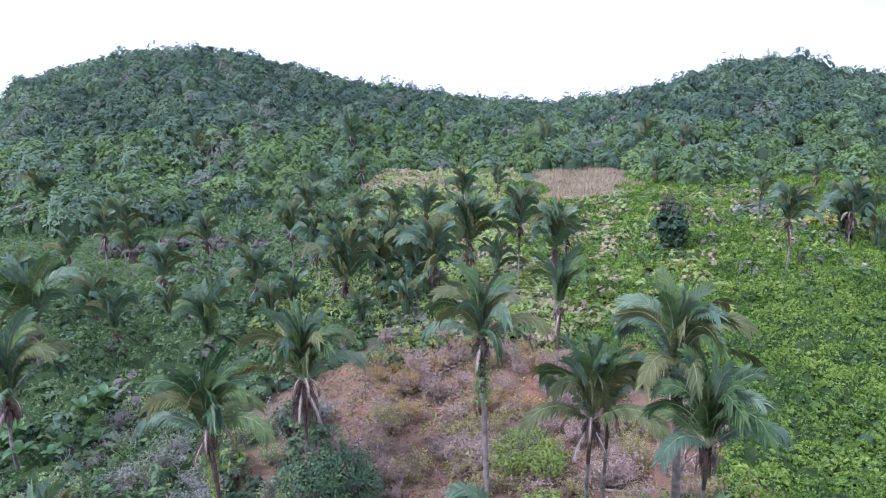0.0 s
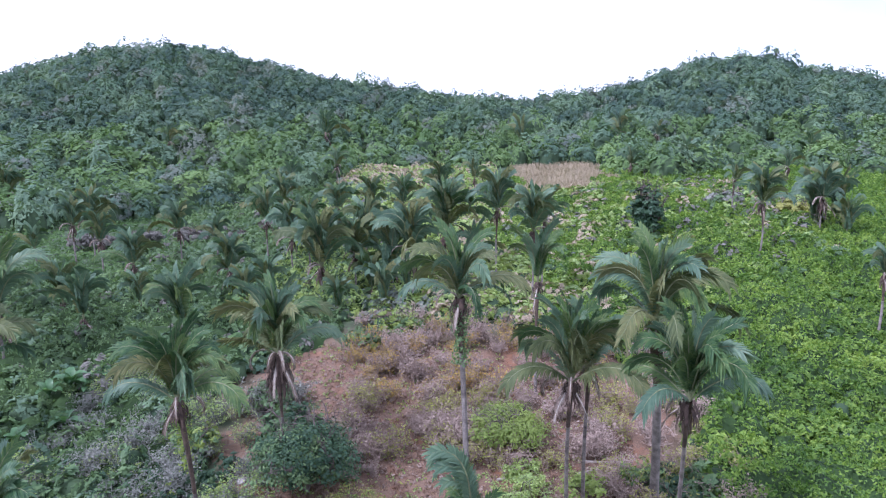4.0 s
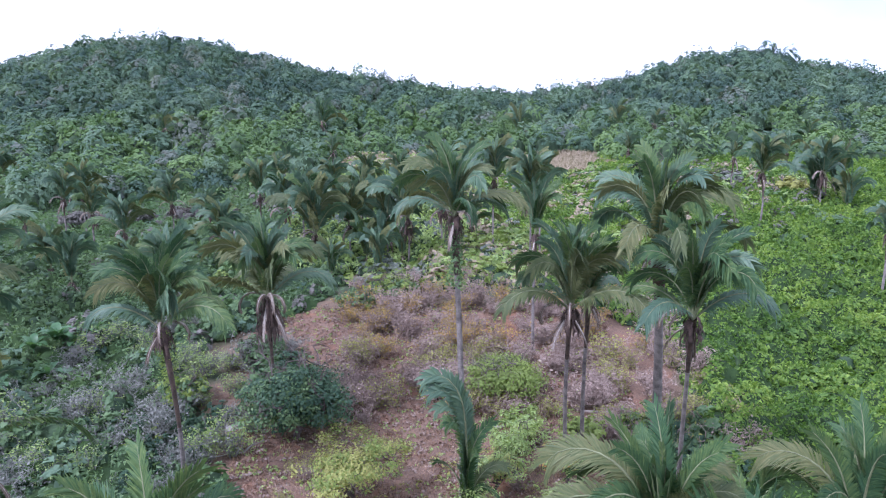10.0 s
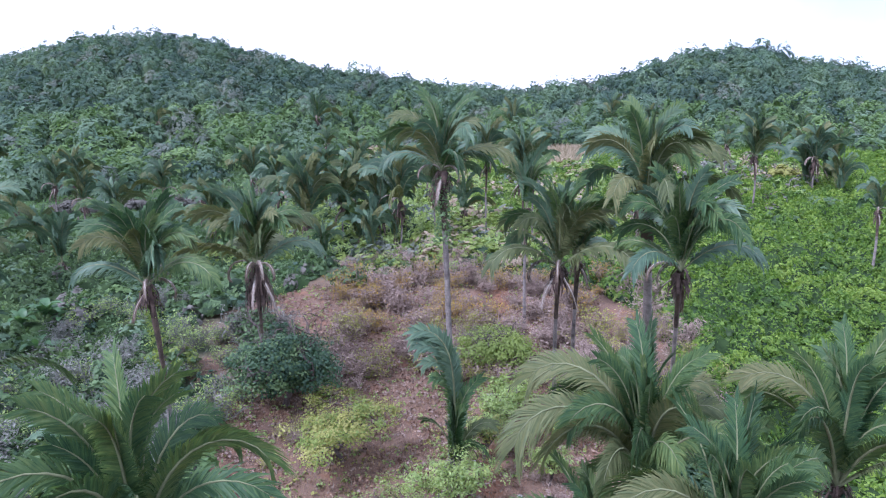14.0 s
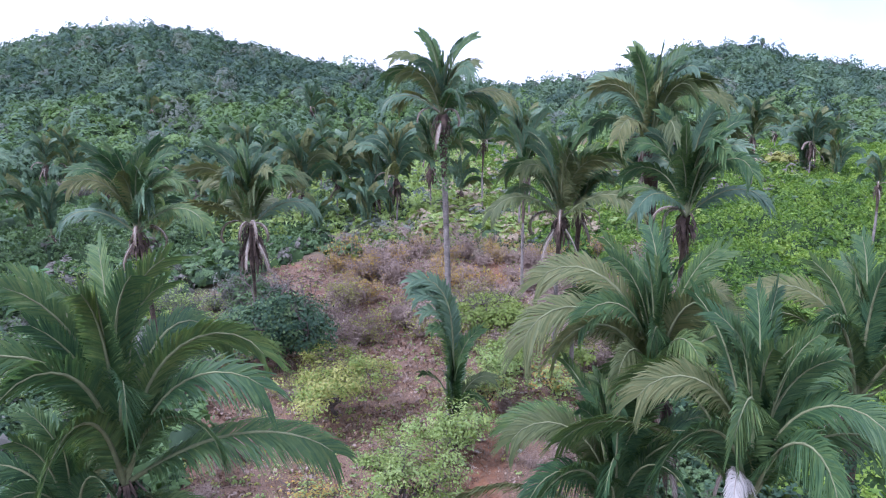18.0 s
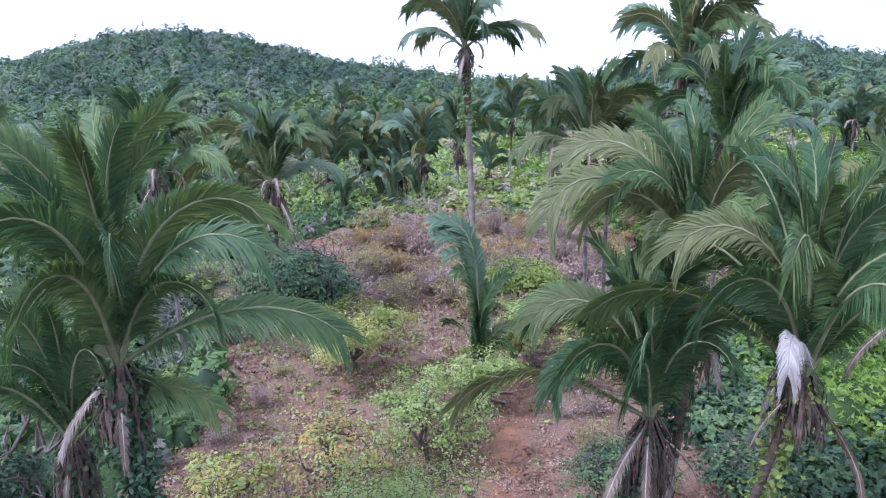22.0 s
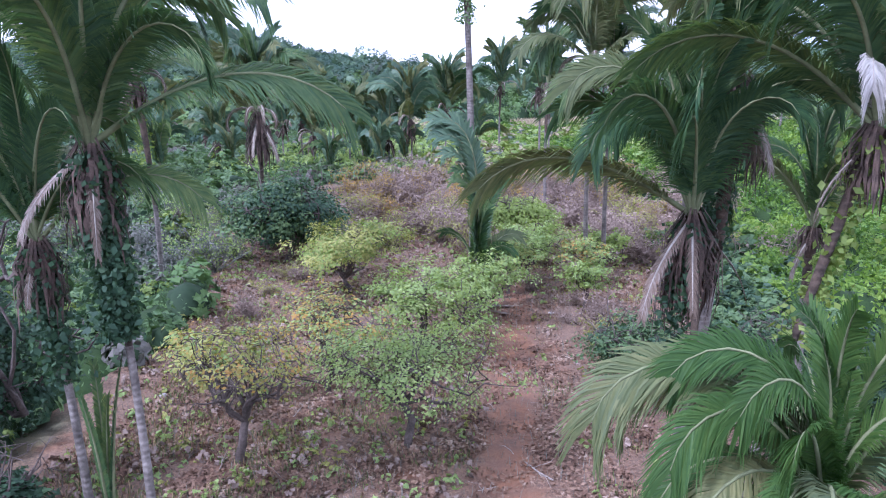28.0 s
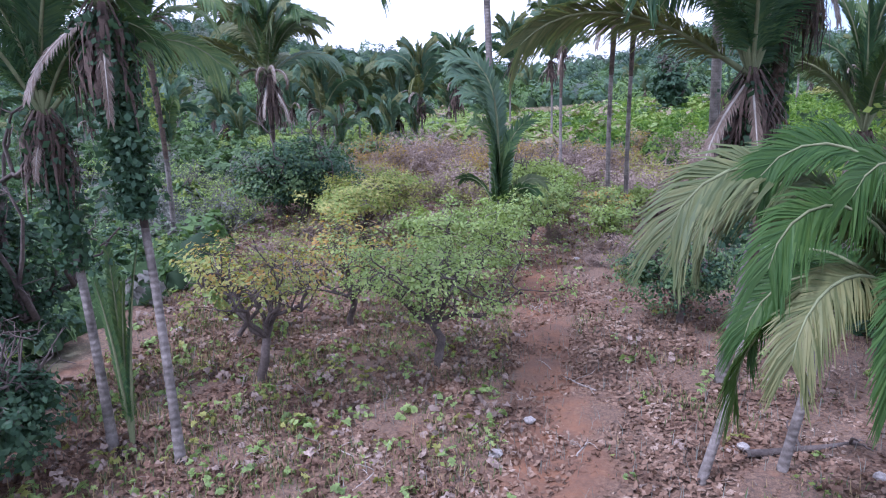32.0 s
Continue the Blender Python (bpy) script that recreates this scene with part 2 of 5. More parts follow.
M_MAUVE = leaf_mat("half_bare_shrub_mauve_grey", [(0.085, 0.085, 0.075), (0.14, 0.136, 0.12), (0.21, 0.20, 0.175)], 0.2, 0.1, 0.9)
M_FRESH = leaf_mat("palm_leaflets_fresh_green", [(0.036, 0.088, 0.026), (0.06, 0.125, 0.03), (0.11, 0.18, 0.044)], 0.2, 0.36, 0.55, True)
M_CARPET = leaf_mat("low_vine_leaves", [(0.03, 0.075, 0.016), (0.085, 0.165, 0.032), (0.17, 0.27, 0.046), (0.30, 0.40, 0.08)], 0.12, 0.38)
# Darker green as the shade below low growth, for the sheet under its leaves.
M_SHEET_SHADE = leaf_mat("shade_green_below_sprays", [(0.012, 0.03, 0.008), (0.032, 0.064, 0.016), (0.062, 0.108, 0.026)], 0.5, 0.1, 0.8, fine=5.0)
# Dark green that stands in for shade in the gaps between leaf sprays.
M_GAP_SHADE = leaf_mat("crown_gap_shade_green", [(0.022, 0.044, 0.022), (0.04, 0.072, 0.034), (0.065, 0.105, 0.045)], 0.3, 0.1, 0.8, fine=0.8)
M_SHRUB = leaf_mat("shrub_leaves_green", [(0.048, 0.092, 0.045), (0.10, 0.168, 0.073), (0.17, 0.25, 0.102)], 0.12)
M_DARK = leaf_mat("mango_leaves_dark_green", [(0.024, 0.054, 0.033), (0.044, 0.09, 0.05), (0.08, 0.138, 0.068)], 0.3)
M_YELLOW = leaf_mat("leaves_yellow_green", [(0.19, 0.195, 0.06), (0.31, 0.32, 0.095), (0.45, 0.45, 0.16)], 0.4, 0.4)
M_LIME = leaf_mat("leaves_lime_green", [(0.12, 0.175, 0.045), (0.205, 0.275, 0.07), (0.31, 0.38, 0.11)], 0.4, 0.4)
M_CASHEW = leaf_mat("cashew_leaves_pale_green", [(0.15, 0.22, 0.085), (0.27, 0.37, 0.13), (0.42, 0.50, 0.2)], 0.5, 0.42)
M_ORANGE = leaf_mat("leaves_turning_orange", [(0.20, 0.17, 0.05), (0.36, 0.27, 0.07), (0.44, 0.22, 0.07)], 0.6, 0.35)
M_DRY = leaf_mat("dry_grass_tan", [(0.22, 0.16, 0.09), (0.34, 0.25, 0.14), (0.45, 0.34, 0.2)], 0.1, 0.2, 0.9)
M_LITTER = leaf_mat("fallen_leaves_brown", [(0.055, 0.033, 0.024), (0.14, 0.083, 0.056), (0.25, 0.165, 0.115), (0.42, 0.34, 0.275)], 0.5, 0.1, 0.9)
M_TWIG = leaf_mat("bare_twigs_mauve_grey", [(0.17, 0.13, 0.105), (0.26, 0.2, 0.165), (0.38, 0.30, 0.25)], 0.2, 0.0, 0.9)
M_TWIG_GREY = leaf_mat("bare_twigs_grey", [(0.105, 0.112, 0.095), (0.168, 0.176, 0.15), (0.255, 0.262, 0.225)], 0.2, 0.0, 0.9)
M_FROND = leaf_mat("palm_leaflets_green", [(0.028, 0.07, 0.036), (0.055, 0.112, 0.047), (0.096, 0.158, 0.056), (0.165, 0.218, 0.072)], 0.2, 0.3, 0.54, True)
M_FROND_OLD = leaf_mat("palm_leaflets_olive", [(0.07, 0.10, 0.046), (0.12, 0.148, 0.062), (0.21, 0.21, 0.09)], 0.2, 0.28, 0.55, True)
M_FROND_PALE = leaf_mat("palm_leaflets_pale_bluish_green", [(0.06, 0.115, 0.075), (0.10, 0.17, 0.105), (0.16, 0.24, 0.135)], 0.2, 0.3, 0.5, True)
M_FROND_DEAD = leaf_mat("palm_leaflets_dead_grey_brown", [(0.10, 0.075, 0.055), (0.18, 0.135, 0.105), (0.34, 0.30, 0.27)], 0.4, 0.15, 0.85, True)
M_FROND_WHITE = leaf_mat("palm_leaflets_bleached", [(0.26, 0.245, 0.23), (0.42, 0.40, 0.385), (0.62, 0.60, 0.58)], 0.8, 0.2, 0.8)
M_BANANA = leaf_mat("banana_leaf_green", [(0.05, 0.12, 0.05), (0.085, 0.18, 0.075), (0.15, 0.26, 0.115)], 0.6, 0.35, 0.4)
M_TRUNK = bark_mat("palm_trunk_grey", (0.10, 0.088, 0.078), (0.30, 0.27, 0.245), 3.0, 1.6, 0.4)
M_TRUNK_DARK = bark_mat("palm_trunk_dark_fibre", (0.035, 0.026, 0.02), (0.12, 0.085, 0.06), 4.0, 1.6)
M_BOOT = bark_mat("palm_fibre_skirt_brown", (0.04, 0.028, 0.022), (0.13, 0.088, 0.068), 5.0)
M_RACHIS = bark_mat("frond_stalk_pale_green", (0.11, 0.14, 0.06), (0.27, 0.30, 0.155), 3.0)
M_RACHIS_DEAD = bark_mat("frond_stalk_bleached", (0.27, 0.235, 0.195), (0.5, 0.46, 0.40), 3.0)
M_BARK = bark_mat("cashew_bark_dark_grey", (0.055, 0.042, 0.036), (0.16, 0.13, 0.115), 4.0)
M_LOG = bark_mat("weathered_log_pale", (0.25, 0.21, 0.18), (0.5, 0.45, 0.40), 4.0)
M_ROCK = bark_mat("stone_pale", (0.28, 0.25, 0.23), (0.55, 0.52, 0.49), 6.0)


# ---- builders ----
def mesh_fast(name, verts, faces, material, smooth=0):
    """A mesh from arrays: verts n x 3; faces an array m x 4 or m x 3, or a list of such arrays. The first smooth faces are shaded smooth."""
    groups = [np.asarray(g, np.int32) for g in (faces if isinstance(faces, list) else [faces])]
    v = np.asarray(verts, np.float32)
    me = bpy.data.meshes.new(name)
    me.vertices.add(len(v))
    me.vertices.foreach_set("co", v.ravel())
    flat = np.concatenate([g.ravel() for g in groups])
    counts = np.concatenate([np.full(len(g), g.shape[1], np.int32) for g in groups])
    me.loops.add(len(flat))
    me.loops.foreach_set("vertex_index", flat)
    me.polygons.add(len(counts))
    me.polygons.foreach_set("loop_start", np.concatenate([[0], np.cumsum(counts)[:-1]]).astype(np.int32))
    if smooth:
        me.polygons.foreach_set("use_smooth", np.arange(len(counts)) < smooth)
    me.update(calc_edges=True)
    me.materials.append(material)
    return me


def part(name, me, parent, label="", m=None):
    ob = new(name, me)
    ob.parent = parent
    if m is not None:
        ob.matrix_basis = m
    return tagged(ob, label) if label else ob


def thing(name, place, label, category, group="", turn=0.0, kind=""):
    ob = new(name)
    ob.matrix_basis = pose(*place, 0, 0, turn)
    ob.empty_display_size = 0.2
    return tagged(ob, label, category, group, kind)


def leaf_quads(centres, normals, sizes, rng, long=1.6):
    """Leaf blades: rhombs round the centres, square to the normals, with a turn of their own."""
    k = len(centres)
    n = normals / (np.linalg.norm(normals, axis=1, keepdims=True) + 1e-9)
    r = rng.normal(size=(k, 3))
    a = np.cross(n, r)
    a /= np.linalg.norm(a, axis=1, keepdims=True) + 1e-9
    b = np.cross(n, a)
    s = np.asarray(sizes).reshape(-1, 1)
    v = np.stack([centres - a * s * long / 2, centres + b * s / 2 - n * s * 0.1, centres + a * s * long / 2, centres - b * s / 2 - n * s * 0.1], 1)
    return v.reshape(-1, 3), np.arange(4 * k).reshape(-1, 4)


def leaf_tris(centres, normals, sizes, rng, long=1.5):
    """Small far leaves or sprays: one triangle each."""
    k = len(centres)
    n = normals / (np.linalg.norm(normals, axis=1, keepdims=True) + 1e-9)
    a = np.cross(n, rng.normal(size=(k, 3)))
    a /= np.linalg.norm(a, axis=1, keepdims=True) + 1e-9
    b = np.cross(n, a)
    s = np.asarray(sizes).reshape(-1, 1)
    v = np.stack([centres - a * s * long * 0.5 + b * s * 0.5, centres - a * s * long * 0.5 - b * s * 0.5, centres + a * s * long * 0.7 - n * s * 0.15], 1)
    return v.reshape(-1, 3), np.arange(3 * k).reshape(-1, 3)


def crown_points(rng, count, rx, ry, rz, lobes=7, hollow=0.25, under=0.35):
    """Points and normals on a lobed, uneven crown that stands on z = 0, and reaches about 2 rz up."""
    c = rng.normal(size=(lobes, 3))
    c /= np.linalg.norm(c, axis=1, keepdims=True)
    c *= 0.55 * rng.uniform(0.6, 1.1, (lobes, 1))
    c[:, 2] = np.abs(c[:, 2]) * 0.9 - 0.1
    rad = rng.uniform(0.32, 0.58, lobes)
    pick = rng.integers(0, lobes, count)
    d = rng.normal(size=(count, 3))
    d /= np.linalg.norm(d, axis=1, keepdims=True)
    d[:, 2] = np.where(d[:, 2] < -under, -d[:, 2], d[:, 2])
    p = c[pick] + d * rad[pick, None] * (1 - hollow * rng.uniform(0, 1, (count, 1)) ** 2)
    p = p * (rx, ry, rz)
    p[:, 2] += rz * 0.75
    return p, d + rng.normal(size=d.shape) * 0.28


def tube(points, radii, sides=7):
    """Vertices and quads of a bent, tapered pipe."""
    p = np.asarray(points, float)
    t = np.gradient(p, axis=0)
    t /= np.linalg.norm(t, axis=1, keepdims=True) + 1e-9
    ref = np.array([0.93, 0.31, 0.17])
    a = np.cross(t, ref)
    a /= np.linalg.norm(a, axis=1, keepdims=True) + 1e-9
    b = np.cross(t, a)
    ang = np.arange(sides) * 2 * math.pi / sides
    ring = p[:, None] + np.asarray(radii, float)[:, None, None] * (np.cos(ang)[None, :, None] * a[:, None] + np.sin(ang)[None, :, None] * b[:, None])
    f = []
    for i in range(len(p) - 1):
        for j in range(sides):
            k = (j + 1) % sides
            f.append((i * sides + j, i * sides + k, (i + 1) * sides + k, (i + 1) * sides + j))
    return ring.reshape(-1, 3), np.array(f)


def joined(pieces):
    vs, fs, n = [], [], 0
    for v, f in pieces:
        vs.append(v)
        fs.append(np.asarray(f) + n)
        n += len(v)
    return np.concatenate(vs), np.concatenate(fs)


# ---- ground ----
CREST_U = np.array([-1.4, -0.9, -0.69, -0.636, -0.576, -0.515, -0.455, -0.343, -0.256, -0.17, -0.083, 0.003, 0.063, 0.15, 0.219, 0.305, 0.365, 0.435, 0.521, 0.564, 0.666, 0.9, 1.4])
CREST_Z = np.array([21.2, 25.6, 39.6, 61.6, 71.3, 81.9, 87.2, 83.6, 73.1, 63.4, 54.6, 48.4, 44.0, 41.4, 45.8, 54.6, 66.0, 72.2, 70.4, 65.2, 60.8, 38.8, 25.6])
BASE_Y = np.array([-600, 0, 15, 30, 45, 62, 75, 93, 110, 160, 230, 300, 400])
BASE_Z = np.array([-3, -2.2, -2.2, -2.0, -1.5, -1.2, 0.3, 2.8, 3.5, 5.2, 8.6, 14, 20])


def ease(a, b, v):
    t = np.clip((v - a) / (b - a), 0, 1)
    return t * t * (3 - 2 * t)


def ground_z(x, y):
    """Height of the ground: a flat valley floor, a shoulder, and two hills with a saddle between."""
    x, y = np.asarray(x, float), np.asarray(y, float)
    u = x / np.maximum(y, 80)
    z = np.interp(y, BASE_Y, BASE_Z)
    z = z + 4.4 * ease(18, 70, x) * ease(50, 112, y) * (1 - ease(200, 330, y))
    z = z - 4.0 * ease(25, 70, -x) * ease(110, 190, y) * (1 - ease(215, 300, y))
    foot = 300 - 75 * ease(0.05, 0.4, -u) - 40 * ease(0.1, 0.4, u)
    crest = 480 + 48 * ease(0.05, 0.35, -u) + 25 * ease(0.05, 0.3, u)
    top = np.interp(u, CREST_U, CREST_Z)
    t = np.clip((y - foot) / (crest - foot), 0, 1)
    rise = 0.55 * t + 0.45 * t * t * (3 - 2 * t)
    low = np.interp(np.minimum(y, foot), BASE_Y, BASE_Z)
    z = np.where(y > foot, z * (1 - ease(0, 0.25, t)) + ease(0, 0.25, t) * (low + (top - low) * rise), z)
    z = z - ease(0, 500, y - crest - 15) * (top + 5) * 0.8
    z = z + 0.25 * np.sin(x * 0.21 + 1.3 * np.sin(y * 0.13)) * np.cos(y * 0.17 + 0.5) * ease(0, 30, y)
    return z + 2.5 * np.sin(x * 0.031 + 2 * np.sin(y * 0.012)) * np.sin(y * 0.027) * ease(250, 400, y)


def steps(*runs):
    out = [runs[0][0]]
    for a, b, d in runs:
        k = max(1, round((b - a) / d))
        out += [a + (b - a) * (j + 1) / k for j in range(k)]
    return np.array(out)


def build_ground():
    xs = steps((-3200, -900, 200), (-900, -200, 25), (-200, -45, 5), (-45, 45, 0.8), (45, 200, 5), (200, 900, 25), (900, 3200, 200))
    ys = steps((-1500, -100, 140), (-100, 0, 10), (0, 95, 0.8), (95, 260, 4), (260, 760, 12), (760, 1600, 60), (1600, 4000, 240))
    gx, gy = np.meshgrid(xs, ys)
    gz = ground_z(gx, gy)
    near = (np.abs(gx) < 46) & (gy > -1) & (gy < 96)
    rough = np.random.default_rng(3).normal(size=gx.shape) * 0.04
    gz = gz + np.where(near, rough + 0.1 * np.sin(gx * 1.1 + np.sin(gy * 0.9)) * np.sin(gy * 0.8 + np.cos(gx * 0.7)), 0)
    nx, ny = len(xs), len(ys)
    i = (np.arange(ny - 1)[:, None] * nx + np.arange(nx - 1)[None]).ravel()
    f = np.stack([i, i + 1, i + nx + 1, i + nx], 1)
    me = mesh_fast("ground", np.stack([gx, gy, gz], -1).reshape(-1, 3), f, M_GROUND)
    me.polygons.foreach_set("use_smooth", np.ones(len(f), bool))
    return tagged(new("ground", me), "red-brown soil with leaf litter, rising into green hills", "ground", kind="structure")


build_ground()


# ---- woods and low greenery ----
def crown_form(rng, lobes, tufts, each, flat):
    """One crown, a metre across: an inner dome coloured dark as the shade between leaves, and tufts of leaf sprays on a
    lobed, uneven shell round it.
    """
    az = np.arange(lobes) * 2.4 + rng.uniform(0, 6)
    el = np.radians(rng.uniform(5, 80, lobes))
    way = np.stack([np.cos(el) * np.cos(az), np.cos(el) * np.sin(az), np.sin(el)], 1)
    way[0] = (0.1, 0, 1)
    d = rng.normal(size=(tufts, 3)) + (0, 0, 0.55)
    d[:, 2] = np.where(d[:, 2] < -0.2, -d[:, 2], d[:, 2])
    d /= np.linalg.norm(d, axis=1, keepdims=True)
    near = d @ way.T
    best = near.argmax(1)
    bulge = np.exp(-((1 - near.max(1)) / 0.16))
    out = rng.uniform(0.12, 0.24, lobes)[best] * bulge
    p = d * (0.33 + out + rng.normal(size=tufts) * 0.012)[:, None]
    nrm = p - way[best] * (0.3 * bulge)[:, None]
    nrm /= np.linalg.norm(nrm, axis=1, keepdims=True)
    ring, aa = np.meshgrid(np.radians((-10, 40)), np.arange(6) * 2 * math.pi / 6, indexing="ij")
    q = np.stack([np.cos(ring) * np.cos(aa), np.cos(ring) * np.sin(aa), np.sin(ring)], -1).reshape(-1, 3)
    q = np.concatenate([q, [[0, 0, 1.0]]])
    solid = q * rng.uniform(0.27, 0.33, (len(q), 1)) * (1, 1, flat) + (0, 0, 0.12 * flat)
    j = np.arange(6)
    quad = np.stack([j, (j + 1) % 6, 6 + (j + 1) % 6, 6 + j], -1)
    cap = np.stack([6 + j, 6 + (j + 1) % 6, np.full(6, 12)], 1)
    off = rng.normal(size=(tufts, each, 3)) * 0.035
    off -= nrm[:, None] * (off * nrm[:, None]).sum(-1, keepdims=True) * 0.7
    leaves = (p[:, None] + off) * (1, 1, flat) + (0, 0, 0.14 * flat)
    face = nrm[:, None] + np.array([0, 0, 0.15]) + rng.normal(size=off.shape) * 0.2
    return solid, quad, cap, leaves.reshape(-1, 3), face.reshape(-1, 3)


def canopy(name, spots, sizes, material, label, tufts, leaf, seed, flat=0.75, category="woods", each=9, lobes=0):
    """Many crowns as one uncountable mass, from some templates, turned and scaled; each crown has a tone of its own."""
    rng = np.random.default_rng(seed)
    forms = [crown_form(rng, max(5, lobes + int(rng.integers(-1, 2))), tufts, each, flat) for _ in range(9)]
    bodies, quads, caps, tones, sprays, spray_tones, count = [np.zeros((0, 3))], [np.zeros((0, 4), int)], [np.zeros((0, 3), int)], [np.zeros(0)], [], [], 0
    which = rng.integers(0, len(forms), len(spots))
    own = rng.uniform(size=len(spots))
    for k, (solid, quad, cap, out, nrm) in enumerate(forms):
        sel = np.where(which == k)[0]
        if not len(sel):
            continue
        a = rng.uniform(0, 2 * math.pi, len(sel))
        c, s = np.cos(a)[:, None], np.sin(a)[:, None]
        size = sizes[sel][:, None]
        tall = rng.uniform(0.75, 1.35, (len(sel), 1))

        def placed(w):
            p = np.stack([w[None, :, 0] * c - w[None, :, 1] * s, w[None, :, 0] * s + w[None, :, 1] * c, w[None, :, 2] * tall], -1) * size[..., None]
            return p + spots[sel][:, None, :]

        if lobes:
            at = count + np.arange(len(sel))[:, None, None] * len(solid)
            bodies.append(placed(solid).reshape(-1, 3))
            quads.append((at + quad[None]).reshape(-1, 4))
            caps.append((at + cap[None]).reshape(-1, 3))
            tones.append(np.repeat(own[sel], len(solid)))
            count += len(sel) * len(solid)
        p = placed(out)
        nn = np.stack([nrm[None, :, 0] * c - nrm[None, :, 1] * s, nrm[None, :, 0] * s + nrm[None, :, 1] * c, nrm[None, :, 2] + 0 * c], -1)
        ls = leaf * np.sqrt(size) * rng.uniform(0.6, 1.3, p.shape[:2])
        sprays.append(leaf_tris(p.reshape(-1, 3), nn.reshape(-1, 3), ls.ravel(), rng)[0])
        spray_tones.append(np.repeat(own[sel], p.shape[1] * 3))
    t, b, q, e = np.concatenate(sprays), np.concatenate(bodies), np.concatenate(quads), np.concatenate(caps)
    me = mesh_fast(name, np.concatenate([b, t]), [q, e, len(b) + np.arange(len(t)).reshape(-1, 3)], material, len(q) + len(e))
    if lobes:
        me.materials.append(M_GAP_SHADE)
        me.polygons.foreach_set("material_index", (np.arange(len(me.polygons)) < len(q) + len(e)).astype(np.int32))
    tone = me.attributes.new("tone", "FLOAT", "POINT")
    tone.data.foreach_set("value", np.concatenate(tones + spray_tones).astype(np.float32))
    return tagged(new(name, me), label, category, kind="stuff")


def strewn(seed, count, x0, x1, y0, y1, keep):
    rng = np.random.default_rng(seed)
    x, y = rng.uniform(x0, x1, count), rng.uniform(y0, y1, count)
    ok = keep(x, y, rng)
    x, y = x[ok], y[ok]
    return np.stack([x, y, ground_z(x, y)], 1), rng


def foot_of(u):
    return 300 - 75 * ease(0.05, 0.4, -u) - 40 * ease(0.1, 0.4, u)


def in_dry(x, y):
    wob = 5 * np.sin(y * 0.17 + 1.2 * np.sin(x * 0.2)) + 3 * np.sin(x * 0.35)
    return (x + wob > 30 + 0.12 * (y - 214)) & (x + wob < 62 + 0.18 * (y - 214)) & (y + wob > 213) & (y + wob < 296)


def wooded(x, y, rng):
    u = x / y
    edge = foot_of(u) - 18 + 14 * np.sin(x * 0.06) + rng.normal(size=x.shape) * 5
    return (np.abs(u) < 0.84) & (y > edge) & (y < 510 + 48 * ease(0.05, 0.35, -u) + 25 * ease(0.05, 0.3, u)) & ~in_dry(x, y) & ~((np.abs(x + 13) < 22) & (y < 302))


rng = np.random.default_rng(11)
gx, gy = (w.ravel() + rng.uniform(-3.4, 3.4, w.size) for w in np.meshgrid(np.arange(-480, 480, 8.4), np.arange(200, 590, 8.4)))
ok = wooded(gx, gy, rng)
spots = np.stack([gx[ok], gy[ok], ground_z(gx[ok], gy[ok])], 1)
kinds = rng.uniform(size=len(spots))
patch = np.sin(spots[:, 0] * 0.021 + 1.0) + np.sin(spots[:, 1] * 0.027 + spots[:, 0] * 0.01)
low = spots[:, 1] < foot_of(spots[:, 0] / spots[:, 1]) + 90
sort = np.where(kinds < 0.07, 3, np.where(low & (kinds < 0.6), 2, np.where(kinds + 0.12 * patch < 0.5, 0, 1)))
names = ("deep green", "mid green", "bright green", "grey-green, half bare")
for k in range(4):
    sel = sort == k
    s = spots[sel].copy()
    size = rng.lognormal(2.55, 0.25, len(s)).clip(7, 20)
    s[:, 2] -= 1.0 - 2.2 * (rng.uniform(size=len(s)) < 0.06) * (s[:, 1] > 420)
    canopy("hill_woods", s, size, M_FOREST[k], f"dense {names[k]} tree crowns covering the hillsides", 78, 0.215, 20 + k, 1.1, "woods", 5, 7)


def field_right(x, y, rng):
    edge = 18 + 8 * ease(48, 30, y) + 8 * ease(36, 52, y) + 3 * np.sin(y * 0.11) - 6 * ease(84, 100, y) - 12 * ease(100, 150, y) + 0.08 * np.maximum(y - 100, 0)
    return (x > edge) & (x < 0.86 * y) & (y < foot_of(x / y) + 8) & ~in_dry(x, y)


def field_left(x, y, rng):
    edge = 15 + 0.05 * y + 6 * ease(48, 56, y) * ease(92, 80, y) + 3 * np.sin(y * 0.11) - 0.18 * np.maximum(y - 80, 0)
    return (x < -edge) & (x > -0.86 * y - 6) & (y < foot_of(x / y) + 8)


def u_of(x, y):
    return x / np.maximum(y, 1)


def field_mid(x, y, rng):
    return (x > -34) & (x < 30) & (y > 100 + 4 * np.sin(x * 0.3)) & (y < 300) & ~in_dry(x, y)


def lumps(x, y):
    """Low domes with creases between, as creepers make over brush."""
    a = np.abs(np.sin(0.75 * x + 1.7 * np.sin(0.33 * y)) * np.sin(0.66 * y + 1.9 * np.cos(0.29 * x)))
    b = np.abs(np.sin(1.9 * x + 1.3 * np.sin(1.2 * y) + 1) * np.sin(1.7 * y + 1.1 * np.cos(1.4 * x)))
    c = np.sin(0.2 * x + 1.4 * np.sin(0.15 * y)) * np.sin(0.23 * y + 2)
    return 1.6 * (1 - (1 - a) ** 2) + 0.45 * (1 - (1 - b) ** 2) + 0.5 * (c + 1)


